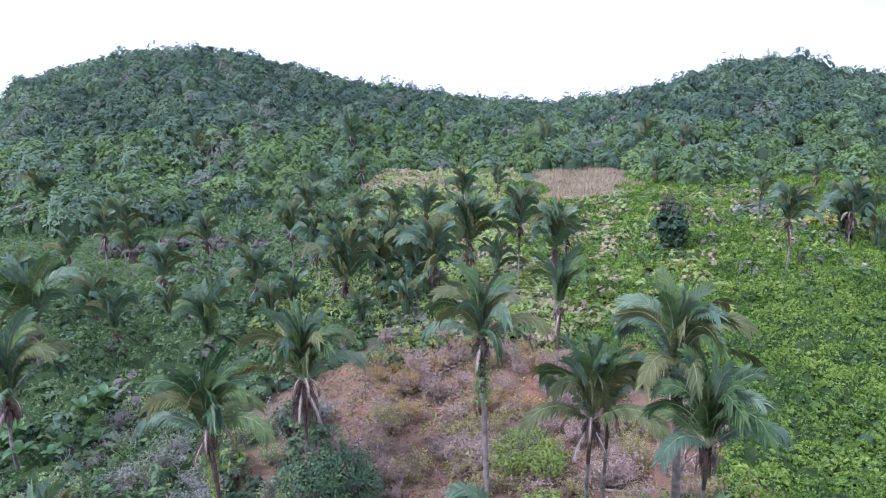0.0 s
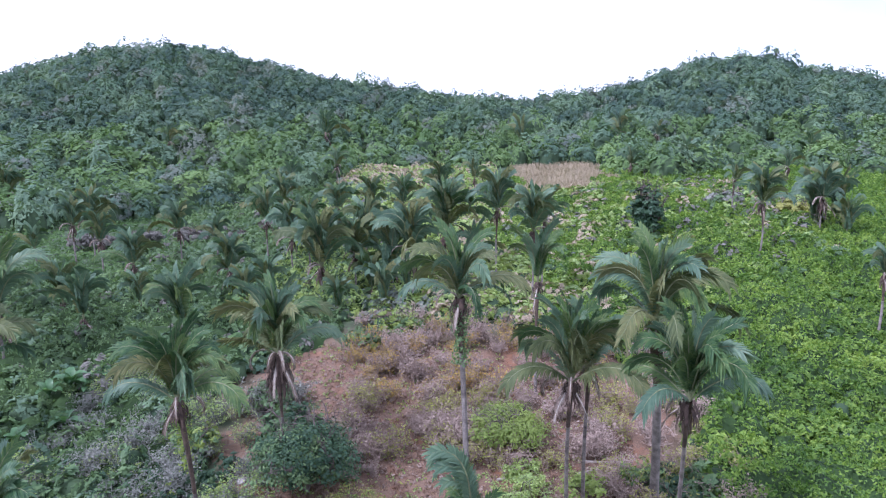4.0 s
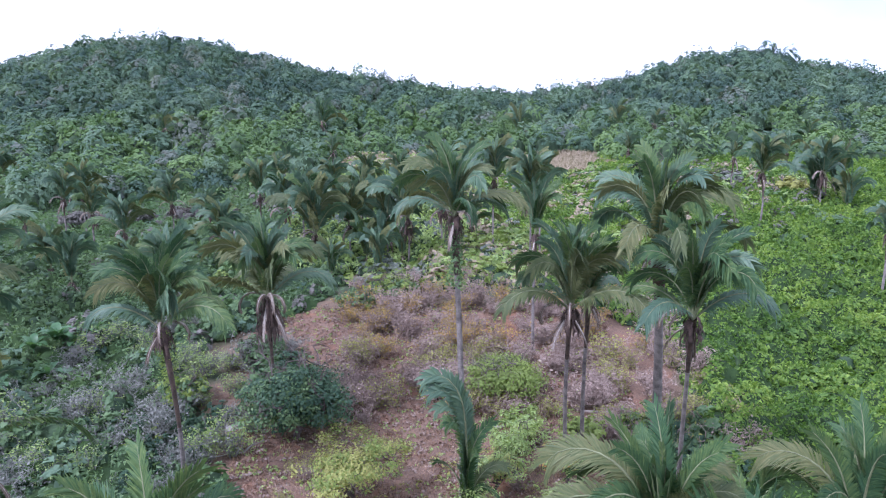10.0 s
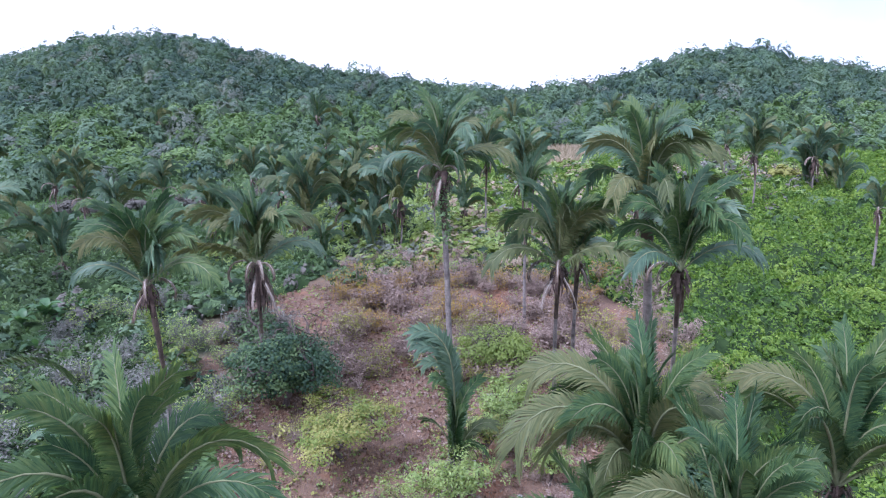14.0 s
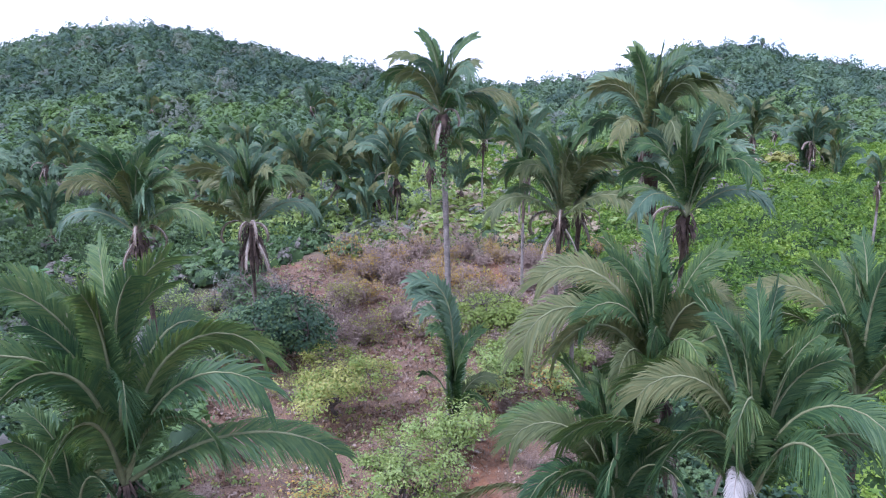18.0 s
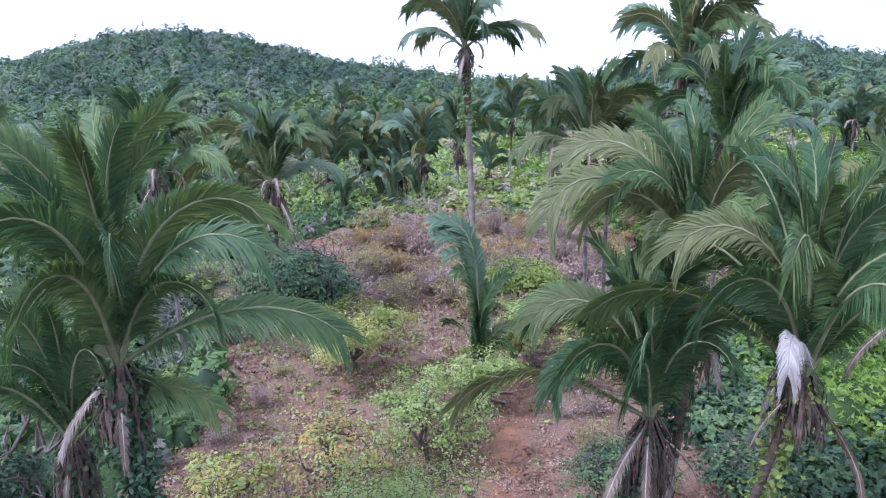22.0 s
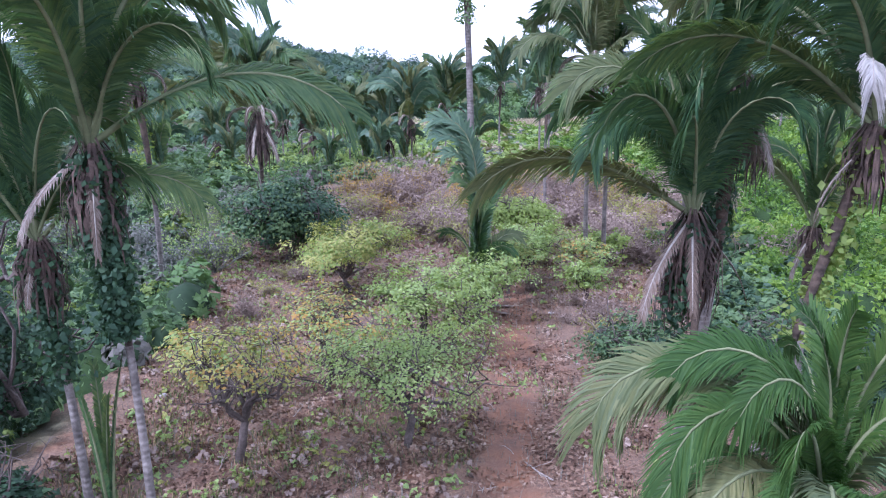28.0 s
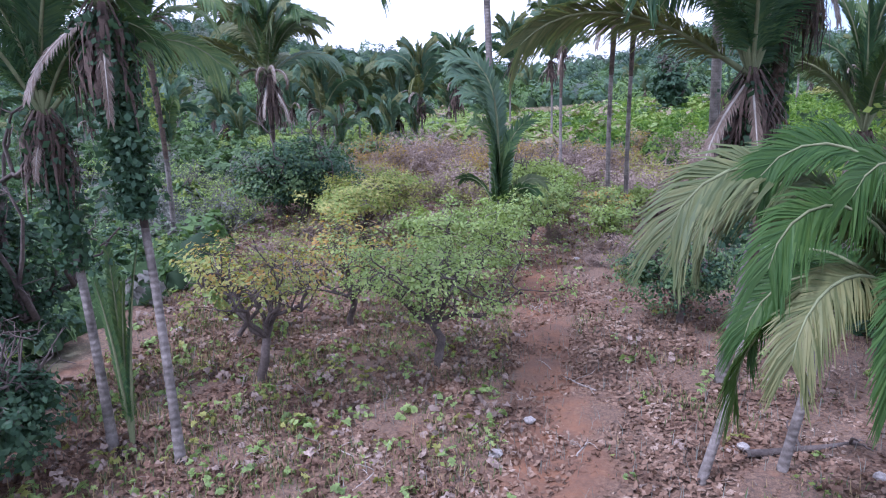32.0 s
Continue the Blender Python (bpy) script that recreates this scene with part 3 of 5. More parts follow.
def carpet(name, seed, count, box, keep, material, label, high=1.0, leaf=0.34, category="vines", step=1.1):
    """Low growth over the ground: a bumpy sheet, coloured dark as the shade below leaves, and leaf sprays over it,
    larger further off.
    """
    rng = np.random.default_rng(seed)
    x0, x1, y0, y1 = box
    gx, gy = np.meshgrid(np.arange(x0, x1, step), np.arange(y0, y1, step))
    gx, gy = gx + rng.uniform(-0.3, 0.3, gx.shape) * step, gy + rng.uniform(-0.3, 0.3, gx.shape) * step
    inside = keep(gx, gy, rng)
    share = inside.astype(float)
    for _ in range(3):
        share = (share + np.roll(share, 1, 0) + np.roll(share, -1, 0) + np.roll(share, 1, 1) + np.roll(share, -1, 1)) / 5
    fade = np.clip(share * 1.9 - 0.85, 0, 1)
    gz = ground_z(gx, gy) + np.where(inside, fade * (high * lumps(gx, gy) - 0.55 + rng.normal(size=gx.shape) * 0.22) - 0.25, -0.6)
    nx = gx.shape[1]
    cell = inside[:-1, :-1] | inside[1:, :-1] | inside[:-1, 1:] | inside[1:, 1:]
    i = (np.arange(gx.shape[0] - 1)[:, None] * nx + np.arange(nx - 1)[None])[cell]
    f = np.stack([i, i + 1, i + nx + 1, i + nx], 1)
    y = y0 + (y1 - y0) * rng.uniform(size=count // 6) ** 1.25
    x = rng.uniform(x0, x1, count // 6)
    ok = keep(x, y, rng)
    x, y, rise = (np.repeat(w, 6) for w in (x[ok], y[ok], rng.normal(size=ok.sum()) * 0.24))
    wide = 0.22 + y / 420
    x, y = x + rng.normal(size=x.shape) * wide, y + rng.normal(size=x.shape) * wide
    e = 0.2
    up = high * lumps(x, y) * fade[((y - y0) / step).astype(int).clip(0, gx.shape[0] - 1), ((x - x0) / step).astype(int).clip(0, nx - 1)]
    slope = np.stack([up - high * lumps(x + e, y), up - high * lumps(x, y + e), np.full(len(x), e)], 1)
    slope /= np.linalg.norm(slope, axis=1, keepdims=True)
    z = ground_z(x, y) + up + rise + rng.normal(size=len(x)) * 0.06
    size = leaf * (0.6 + y / 160) * rng.uniform(0.5, 1.3, len(x))
    t, tf = leaf_tris(np.stack([x, y, z], 1), slope + rng.normal(size=slope.shape) * 0.55, size, rng, 1.4)
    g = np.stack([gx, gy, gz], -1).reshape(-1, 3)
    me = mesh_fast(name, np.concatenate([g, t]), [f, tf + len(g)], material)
    me.materials.append(M_SHEET_SHADE)
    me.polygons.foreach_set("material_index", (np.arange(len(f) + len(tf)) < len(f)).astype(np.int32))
    return tagged(new(name, me), label, category, kind="stuff")


def in_corn(x, y):
    return (x < -62 - 0.2 * (y - 125)) & (y > 128) & (y < 222)


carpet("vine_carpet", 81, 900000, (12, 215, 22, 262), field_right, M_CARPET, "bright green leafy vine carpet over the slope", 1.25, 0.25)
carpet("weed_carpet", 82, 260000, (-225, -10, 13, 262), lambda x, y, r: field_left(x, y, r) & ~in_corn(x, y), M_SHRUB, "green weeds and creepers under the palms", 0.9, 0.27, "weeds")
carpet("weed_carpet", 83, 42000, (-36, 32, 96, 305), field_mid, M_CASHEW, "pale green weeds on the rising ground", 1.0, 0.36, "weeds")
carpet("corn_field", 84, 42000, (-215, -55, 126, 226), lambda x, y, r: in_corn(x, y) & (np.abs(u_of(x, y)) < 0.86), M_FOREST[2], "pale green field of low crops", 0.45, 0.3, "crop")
spots, rng = strewn(31, 6500, 12, 220, 24, 270, field_right)
spots[:, 2] += 0.1
size = rng.lognormal(0.9, 0.4, len(spots)).clip(1.0, 5.5)
pick = rng.uniform(size=len(spots)) < 0.8
canopy("vine_thicket", spots[pick], size[pick], M_CARPET, "bright green tangle of low vines on the slope", 13, 0.22, 41, 0.7, "vines", 8, lobes=5)
canopy("vine_thicket", spots[~pick], size[~pick], M_SHRUB, "darker green low shrubs among the vines", 13, 0.22, 42, 0.8, "shrubs", 8, lobes=5)
spots, rng = strewn(39, 3600, 20, 90, 28, 130, field_right)
canopy("vine_thicket", spots, rng.lognormal(0.95, 0.3, len(spots)).clip(1.3, 4.5), M_CARPET, "mounds of bright green vines over brush", 26, 0.16, 40, 0.8, "vines", 5, lobes=5)
spots, rng = strewn(32, 9500, -230, -10, 14, 270, field_left)
corn = in_corn(spots[:, 0], spots[:, 1])
spots, size = spots[~corn], rng.lognormal(1.0, 0.4, len(spots)).clip(1.2, 6)[~corn]
kind_of = rng.uniform(size=len(spots))
for low, high, mat, tone, sd in ((0, 0.5, M_SHRUB, "green", 43), (0.5, 0.72, M_FOREST[2], "light green", 44), (0.72, 0.9, M_FOREST[1], "deeper green", 45), (0.9, 1, M_MAUVE, "grey half-bare", 49)):
    pick = (kind_of >= low) & (kind_of < high)
    canopy("undergrowth", spots[pick], size[pick], mat, f"thick {tone} undergrowth below the palms", 18, 0.18, sd, 0.85, "shrubs", 8, lobes=5)
spots, rng = strewn(33, 2600, -36, 32, 96, 305, field_mid)
size = rng.lognormal(1.1, 0.35, len(spots)).clip(1.2, 6)
kind_of = rng.uniform(size=len(spots))
tan = ease(225, 265, spots[:, 1]) * ease(-45, -20, spots[:, 0])
sort = np.where(kind_of < 0.75 * tan, 2, np.where(kind_of < 0.55 + 0.4 * tan, 0, 1))
for k, (mat, tone) in enumerate(((M_LIME, "light green"), (M_FOREST[3], "grey-green"), (M_TAN, "dry tan"))):
    canopy("thicket", spots[sort == k], size[sort == k], mat, f"{tone} thicket at the foot of the hills", 20, 0.17, 46 + k, 0.85, "shrubs", 8, lobes=5)

spots, rng = strewn(34, 1700, -2, 58, 98, 212, lambda x, y, r: (x > 1 + 0.05 * (y - 98)) & (x < 40 + 0.08 * y) & (r.uniform(size=x.shape) < 1.25 - 0.022 * x))
kind_of = rng.uniform(size=len(spots))
for k, (mat, tone) in enumerate(((M_LIME, "lime-green"), (M_TAN, "pinkish dry"), (M_CASHEW, "pale green"))):
    pick = (kind_of * 3).astype(int) == k
    canopy("slope_shrubs", spots[pick], rng.uniform(3.0, 7.5, pick.sum()), mat, f"{tone} shrubs on the slope above the clearing", 24, 0.15, 51 + k, 0.7, "shrubs", 8, lobes=5)
spots, rng = strewn(38, 760, 24, 110, 112, 216, lambda x, y, r: field_right(x, y, r) & (r.uniform(size=x.shape) < 0.25 + 0.75 * ease(112, 165, y)) & (x < 0.66 * y))
kind_of = rng.uniform(size=len(spots))
for k, (mat, tone) in enumerate(((M_LIME, "lime-green"), (M_TAN, "pinkish dry"), (M_CASHEW, "pale green"), (M_MAUVE, "grey half-bare"), (M_SHRUB, "green"))):
    pick = (kind_of * 5).astype(int) == k
    canopy("slope_shrubs", spots[pick], rng.uniform(3.0, 8.0, pick.sum()), mat, f"{tone} shrubs scattered among the vines on the slope", 24, 0.16, 151 + k, 0.8, "shrubs", 8, lobes=5)
spots, rng = strewn(35, 170, -34, 8, 248, 300, lambda x, y, r: y < 300)
canopy("dry_thicket", spots, rng.uniform(3.5, 6.5, len(spots)), M_TAN, "pinkish tan dry shrubs at the foot of the hill", 26, 0.16, 54, 0.85, "shrubs", 9, lobes=5)


for k, (x0, x1, y0, y1) in enumerate(((-46, -10.5, 13, 64), (15.5, 27, 16, 40))):
    spots, rng = strewn(36 + k, (1900, 620)[k], x0, x1, y0, y1, lambda x, y, r: (np.abs(x) > np.where(x < 0, 13.2 + 0.11 * y, 11.5 + 0.06 * y)) & (np.abs(x) < 0.8 * y + 5))
    kind_of = rng.uniform(size=len(spots))
    for m, (mat, tone) in enumerate(((M_SHRUB, "green"), (M_DARK, "dark green"), (M_LIME, "light green"))):
        pick = np.where(kind_of < (0.25, 0.35)[k], 0, np.where(kind_of < (0.92, 0.93)[k], 1, 2)) == m
        canopy("near_undergrowth", spots[pick], rng.uniform(0.7, 2.6, pick.sum()), mat, f"{tone} leafy weeds and saplings at the clearing's edge", 24, 0.13, 55 + 3 * k + m, 1.0, "shrubs", 8)


spots, rng = strewn(37, 520, 15.5, 27, 33, 60, lambda x, y, r: x > 15.5 + 5.5 * ease(36, 50, y))
kind_of = rng.uniform(size=len(spots))
for m, (mat, tone) in enumerate(((M_SHRUB, "green"), (M_DARK, "dark green"))):
    pick = (kind_of < 0.45) == (m == 0)
    canopy("edge_shrubs", spots[pick], rng.uniform(1.2, 3.4, pick.sum()), mat, f"{tone} bushes between the bare soil and the vines", 24, 0.14, 65 + m, 0.9, "shrubs", 7, lobes=5)


# ---- palms ----
# Start angle, bend, how late it bends, twist of the blade at its tip, length of the leaflets, their drop.
FROND_KINDS = {
    "spear": (88, 10, 2.0, 20, 0.35, 0.05),
    "upright": (84, 52, 3.0, 70, 0.75, 0.12),
    "arch": (79, 125, 2.6, 75, 0.95, 0.28),
    "wide": (67, 122, 2.3, 70, 1.0, 0.4),
    "droop": (46, 118, 1.9, 55, 1.0, 0.45),
    "snapped": (52, 150, 1.2, 35, 0.5, 0.6),
    "dead": (-45, 38, 2.1, 35, 0.5, 0.6),
    "broken": (58, 165, 2.1, 45, 1.0, 0.66),
    "hook": (91, 135, 6.0, 75, 0.62, 0.2),
    "reach": (34, 66, 2.0, 62, 1.0, 0.4),
}
FRONDS = {}


def frond_mesh(kind, variant, fine, material, stalk):
    """One pinnate leaf, a metre long, that grows from the origin towards +x and arches over; its blade turns on edge towards the tip."""
    key = (kind, variant, fine, material.name)
    if key in FRONDS:
        return FRONDS[key]
    rng = np.random.default_rng(sum(map(ord, kind)) * 31 + variant * 7 + fine)
    e0, bend, late, twist, wideness, sag = FROND_KINDS[kind]
    e0, bend = e0 + rng.normal() * (1 if kind == "hook" else 4), bend * rng.uniform(0.8, 1.2)
    n = 15
    s = np.linspace(0, 1, n)
    el = np.radians(e0 - bend * s**late)
    sway = rng.normal() * 0.25 * s**2
    d = np.stack([np.cos(el) * np.cos(sway), np.cos(el) * np.sin(sway), np.sin(el)], 1)
    p = np.concatenate([[[0, 0, 0]], np.cumsum((d[1:] + d[:-1]) / 2 / (n - 1), 0)])
    radius = (0.0115 * (1 - s) ** 0.8 + 0.0016) * (1.9 if kind in ("dead", "snapped") and fine < 2 else 1.0)
    v0, f0 = tube(p, radius, 5)
    per = (44, 92, 170)[int(fine)]
    twist = rng.choice([-1, 1]) * rng.uniform(0.75, 1.15) * twist
    vs = []
    for side in (-1, 1):
        t = np.linspace(0.13, 0.995, per) + rng.normal(size=per) * 0.003
        t = t.clip(0.1, 1)
        at = np.stack([np.interp(t, s, p[:, k]) for k in range(3)], 1)
        tg = np.stack([np.interp(t, s, d[:, k]) for k in range(3)], 1)
        flat = np.array([[0, 1.0, 0]]) - tg * tg[:, 1:2]
        flat /= np.linalg.norm(flat, axis=1, keepdims=True)
        up = np.cross(tg, flat)
        tw = np.radians(twist * t**0.7)[:, None]
        lat = side * (flat * np.cos(tw) + up * np.sin(tw)) + (up * np.cos(tw) - flat * np.sin(tw)) * 0.2
        sweep = np.radians(38 + 24 * t + rng.normal(size=per) * 4)[:, None]
        way = lat * np.cos(sweep) + tg * np.sin(sweep)
        way /= np.linalg.norm(way, axis=1, keepdims=True)
        long = 0.185 * wideness * (0.5 + 0.5 * np.sin(np.pi * (0.1 + 0.75 * t))) * rng.uniform(0.86, 1.08, per)
        if kind in ("dead", "snapped"):
            long = long * rng.uniform(0.4, 1.1, per)
        long = long[:, None]
        drop = np.array([[0, 0, -1.0]]) * long * (sag * rng.uniform(0.6, 1.4, (per, 1)))
        wide = np.cross(way, up * np.cos(tw) - flat * np.sin(tw) + 0.22 * rng.normal(size=(per, 3)))
        wide /= np.linalg.norm(wide, axis=1, keepdims=True) + 1e-9
        w = (0.027, 0.0145, 0.0076)[int(fine)] * rng.uniform(0.75, 1.2, (per, 1))
        mid, tip = at + way * long * 0.55 + drop * 0.22, at + way * long * 0.97 + drop
        if fine:
            ring = np.stack([at - wide * w * 0.5, at + wide * w * 0.5, mid + wide * w * 0.55, mid - wide * w * 0.55, tip + wide * w * 0.1, tip - wide * w * 0.1], 1)
            k = np.arange(per)[:, None] * 6
            f = np.concatenate([k + np.array([[0, 1, 2, 3]]), k + np.array([[3, 2, 4, 5]])])
        else:
            ring = np.stack([at, mid + wide * w, tip, mid - wide * w], 1)
            f = np.arange(per * 4).reshape(-1, 4)
        vs.append((ring.reshape(-1, 3), f))
    FRONDS[key] = (mesh_fast("frond", *joined(vs), material), mesh_fast("stalk", v0, f0, stalk))
    return FRONDS[key]


def add_frond(name, meshes, ob, label, m):
    """A frond, its blade of leaflets and, under it, the stalk."""
    blade = part(name, meshes[0], ob, label, m)
    part("stalk", meshes[1], blade)
    return blade


def palm(place, top, reach, seed, fine=False, fronds=18, droopy=0.5, dead=2, fresh=False, dark=0.45, skirt=1.0, girth=0.15, vines=0, label="tall babassu palm with a grey trunk and arching green fronds", group="babassu palms", old=0.2, extra=()):
    """A feather palm: its trunk stands at place, the fronds spring from top, which is given from place."""
    rng = np.random.default_rng(seed)
    ob = thing("babassu_palm", place, label, "palm tree", group)
    top = np.array(top, float)
    h = np.linalg.norm(top)
    if h > 1.2:
        s = np.linspace(0, 1, 12)[:, None]
        bow = np.array([[rng.normal() * 0.02 * h, rng.normal() * 0.02 * h, 0]])
        line = top * s + bow * np.sin(np.pi * s) + np.array([[0, 0, -0.35]]) * (1 - s)
        cut = 12 - max(2, round(12 * dark))
        v, f = tube(line[: cut + 1], girth * (1.25 - 0.35 * s[: cut + 1, 0] + 0.35 * (1 - s[: cut + 1, 0]) ** 8), 10)
        part("trunk", mesh_fast("trunk", v, f, M_TRUNK), ob)
        v, f = tube(line[cut:], girth * (1.0 + 0.75 * np.linspace(0, 1, 12 - cut) + rng.uniform(-0.12, 0.12, 12 - cut)), 9)
        part("trunk_crown_shaft", mesh_fast("trunk_crown_shaft", v, f, M_TRUNK_DARK), ob, "dark fibre-covered upper trunk")
    if skirt > 0:
        k = int((40, 80, 170)[int(fine)] * skirt)
        a, z = rng.uniform(0, 2 * math.pi, k), rng.uniform(-0.18, 0.03, k) * reach * skirt
        r = girth * 1.6 + 0.02 * reach
        root = np.stack([np.cos(a) * r, np.sin(a) * r, z], 1)
        out = np.stack([np.cos(a), np.sin(a), 0 * a], 1)
        ln = reach * 0.16 * rng.uniform(0.5, 1.5, (k, 1)) * skirt
        side = np.stack([-np.sin(a), np.cos(a), 0 * a], 1) * reach * rng.uniform(0.004, 0.012, (k, 1)) * (1.6, 1.2, 0.7)[int(fine)]
        mid = root + out * ln * 0.32 - np.array([[0, 0, 1]]) * ln * 0.45
        tip = root + out * ln * rng.uniform(0.1, 0.4, (k, 1)) - np.array([[0, 0, 1]]) * ln
        v = np.stack([root + side, root - side, mid - side, mid + side, tip - side * 0.2, tip + side * 0.2], 1).reshape(-1, 3)
        i = np.arange(k)[:, None] * 6
        f = np.concatenate([i + np.array([[0, 1, 2, 3]]), i + np.array([[3, 2, 4, 5]])])
        part("fibre_skirt", mesh_fast("fibre_skirt", v, f, M_BOOT), ob, "ragged brown dead leaf bases", pose(*top))
    for k in range(fronds):
        q = k / max(1, fronds - 1)
        if q < 0.08:
            kind = "spear"
        elif q < 0.56 - 0.1 * droopy:
            kind = "upright"
        elif q < 0.86 - 0.14 * droopy:
            kind = "arch"
        elif q < 1.02 - 0.1 * droopy:
            kind = "wide"
        else:
            kind = "droop"
        # Sky sheen on distant fronds is put into colour: coarse palms get paler leaflets.
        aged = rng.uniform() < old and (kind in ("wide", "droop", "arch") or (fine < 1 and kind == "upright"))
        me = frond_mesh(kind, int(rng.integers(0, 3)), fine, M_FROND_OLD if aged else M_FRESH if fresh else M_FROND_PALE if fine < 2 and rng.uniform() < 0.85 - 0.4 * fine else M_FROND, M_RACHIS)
        turn = k * 137.5 + rng.normal() * 14 + seed * 40
        size = reach * rng.uniform(0.88, 1.14) * (0.85 if kind == "spear" else 1.05)
        add_frond("frond", me, ob, "", pose(top[0], top[1], top[2] - 0.1 * q, 0, 0, turn) @ Matrix.Scale(size, 4))
    for kind, turn, size, tone in extra:
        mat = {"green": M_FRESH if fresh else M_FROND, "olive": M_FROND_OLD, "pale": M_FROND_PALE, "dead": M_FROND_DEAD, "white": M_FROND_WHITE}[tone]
        me = frond_mesh(kind, 1, fine, mat, M_RACHIS if tone in ("green", "olive", "pale") else M_RACHIS_DEAD)
        add_frond("frond" if tone in ("green", "olive", "pale") else "dead_frond", me, ob, {"white": "bleached white hanging frond", "dead": "dry brown hanging frond"}.get(tone, ""), pose(*top, 0, 0, turn) @ Matrix.Scale(size, 4))
    for k in range(dead if fine < 2 and dead > 1 else 0):
        me = frond_mesh("snapped", k % 3, fine, M_FROND_DEAD, M_RACHIS_DEAD)
        add_frond("dead_frond", me, ob, "snapped pale hanging frond", pose(*top, 0, 0, rng.uniform(170, 370)) @ Matrix.Scale(reach * rng.uniform(0.4, 0.6), 4))
    for k in range(dead):
        me = frond_mesh("dead", int(rng.integers(0, 3)), fine, M_FROND_DEAD, M_RACHIS_DEAD)
        add_frond("dead_frond", me, ob, "dry grey-brown hanging frond", pose(top[0], top[1], top[2] - 0.25, 0, 0, rng.uniform(0, 360)) @ Matrix.Scale(reach * rng.uniform(0.35, 0.6), 4))
    if vines:
        n = int(vines * 800)
        z = 0.98 - (0.2 if h > 20 else 0.42) * rng.uniform(0, 1, n) ** 1.3
        a = rng.uniform(0, 2 * math.pi, n)
        c = top * z[:, None] + np.stack([np.cos(a), np.sin(a), 0 * a], 1) * (girth * 1.2 + rng.gamma(2.0, 0.11, (n, 1)))
        v, f = leaf_quads(c, rng.normal(size=(n, 3)) + np.stack([np.cos(a), np.sin(a), 0.3 + 0 * a], 1), rng.uniform(0.07, 0.2, n), rng)
        part("climbing_vine", mesh_fast("climbing_vine", v, f, M_LIME if seed in (3, 15) else M_SHRUB if seed == 1 else M_DARK), ob, "leafy vine hanging on the trunk")
    return ob


# ---- trees and shrubs ----
def limb(rng, a, b, r0, r1, n=6, wob=0.1):
    s = np.linspace(0, 1, n)[:, None]
    a, b = np.array(a, float), np.array(b, float)
    ln = np.linalg.norm(b - a)
    p = a * (1 - s) + b * s + np.cumsum(rng.normal(size=(n, 3)) * wob * ln / n, 0) * np.sin(np.pi * s) + np.array([[0, 0, 0.12 * ln]]) * np.sin(np.pi * s)
    return p, np.linspace(r0, r1, n)


def small_tree(name, place, width, height, seed, material, leaves, leaf, label, category="tree", group="", bark=None, limbs=6, open_form=0.3, second=None, share=0.0, high=0.0):
    """A low tree: a crooked trunk that forks near the ground, limbs, twigs, and leaves in rosettes at their ends."""
    rng = np.random.default_rng(seed)
    ob = thing(name, place, label, category, group)
    bark = bark or M_BARK
    fork = np.array([rng.normal() * 0.06 * width, rng.normal() * 0.06 * width, height * rng.uniform(0.2, 0.3)])
    wood, ends = [], []
    p, r = limb(rng, (0, 0, -0.25), fork, height * 0.035, height * 0.027, 5, 0.25)
    wood.append(tube(p, r, 8))
    for k in range(limbs):
        a = 2 * math.pi * (k + rng.uniform(-0.3, 0.3)) / limbs
        q = rng.uniform(0.45, 0.95)
        end = np.array([math.cos(a) * width * 0.42 * q, math.sin(a) * width * 0.42 * q, height * (0.95 - 0.45 * q**2) * rng.uniform(0.85, 1.02)])
        p, r = limb(rng, fork, end, height * 0.018, height * 0.006, 8, 0.6)
        wood.append(tube(p, r, 6))
        ends.append(end)
        for j in range(8):
            i = int(rng.integers(2, 8))
            tip = p[i] + np.array([rng.normal() * width * 0.12, rng.normal() * width * 0.12, (abs(rng.normal()) + 0.2) * height * 0.13])
            tip[2] = min(tip[2], height * rng.uniform(0.9, 1.02))
            pp, rr = limb(rng, p[i], tip, height * 0.0065, height * 0.0025, 5, 0.5)
            wood.append(tube(pp, rr, 4))
            ends.append(tip)
            for _ in range(2):
                e = pp[3] + rng.normal(size=3) * (width * 0.06, width * 0.06, height * 0.05) + (0, 0, height * 0.04)
                wood.append(tube(*limb(rng, pp[3], e, height * 0.003, height * 0.0016, 3, 0.4), 3))
                ends.append(e)
    v, f = joined(wood)
    part("trunk", mesh_fast("trunk", v, f, bark), ob, "crooked dark forking trunk and branches")
    ends = np.array(ends)
    ends = ends[ends[:, 2] > height * high]
    for mat, n in ((material, int(leaves * (1 - share))), (second, int(leaves * share))):
        if not mat or not n:
            continue
        if open_form < 0.2:
            tufts, out = crown_points(rng, max(30, n // 16), width / 2, width / 2, height * 0.46, 13, 0.3, 0.9)
            tufts = tufts + (0, 0, height * 0.08)
        else:
            tufts = ends[rng.permutation(len(ends))[: max(20, int(len(ends) * (1 if not second else 1 - share if mat is material else share)))]]
            out = tufts - np.array([0, 0, height * 0.45])
        out = out / (np.linalg.norm(out, axis=1, keepdims=True) + 1e-6)
        pick = rng.integers(0, len(tufts), n)
        off = rng.normal(size=(n, 3))
        off *= (1, 1, 0.55)
        c = tufts[pick] + off * width * (0.034 + 0.02 * open_form)
        nrm = out[pick] * 0.7 + off * 0.3 + np.array([[0, 0, 0.55]]) + rng.normal(size=(n, 3)) * 0.35
        v, f = leaf_quads(c, nrm, leaf * rng.uniform(0.6, 1.3, n), rng, 1.7)
        part("crown", mesh_fast("crown", v, f, mat), ob)
    return ob


BARE = {}


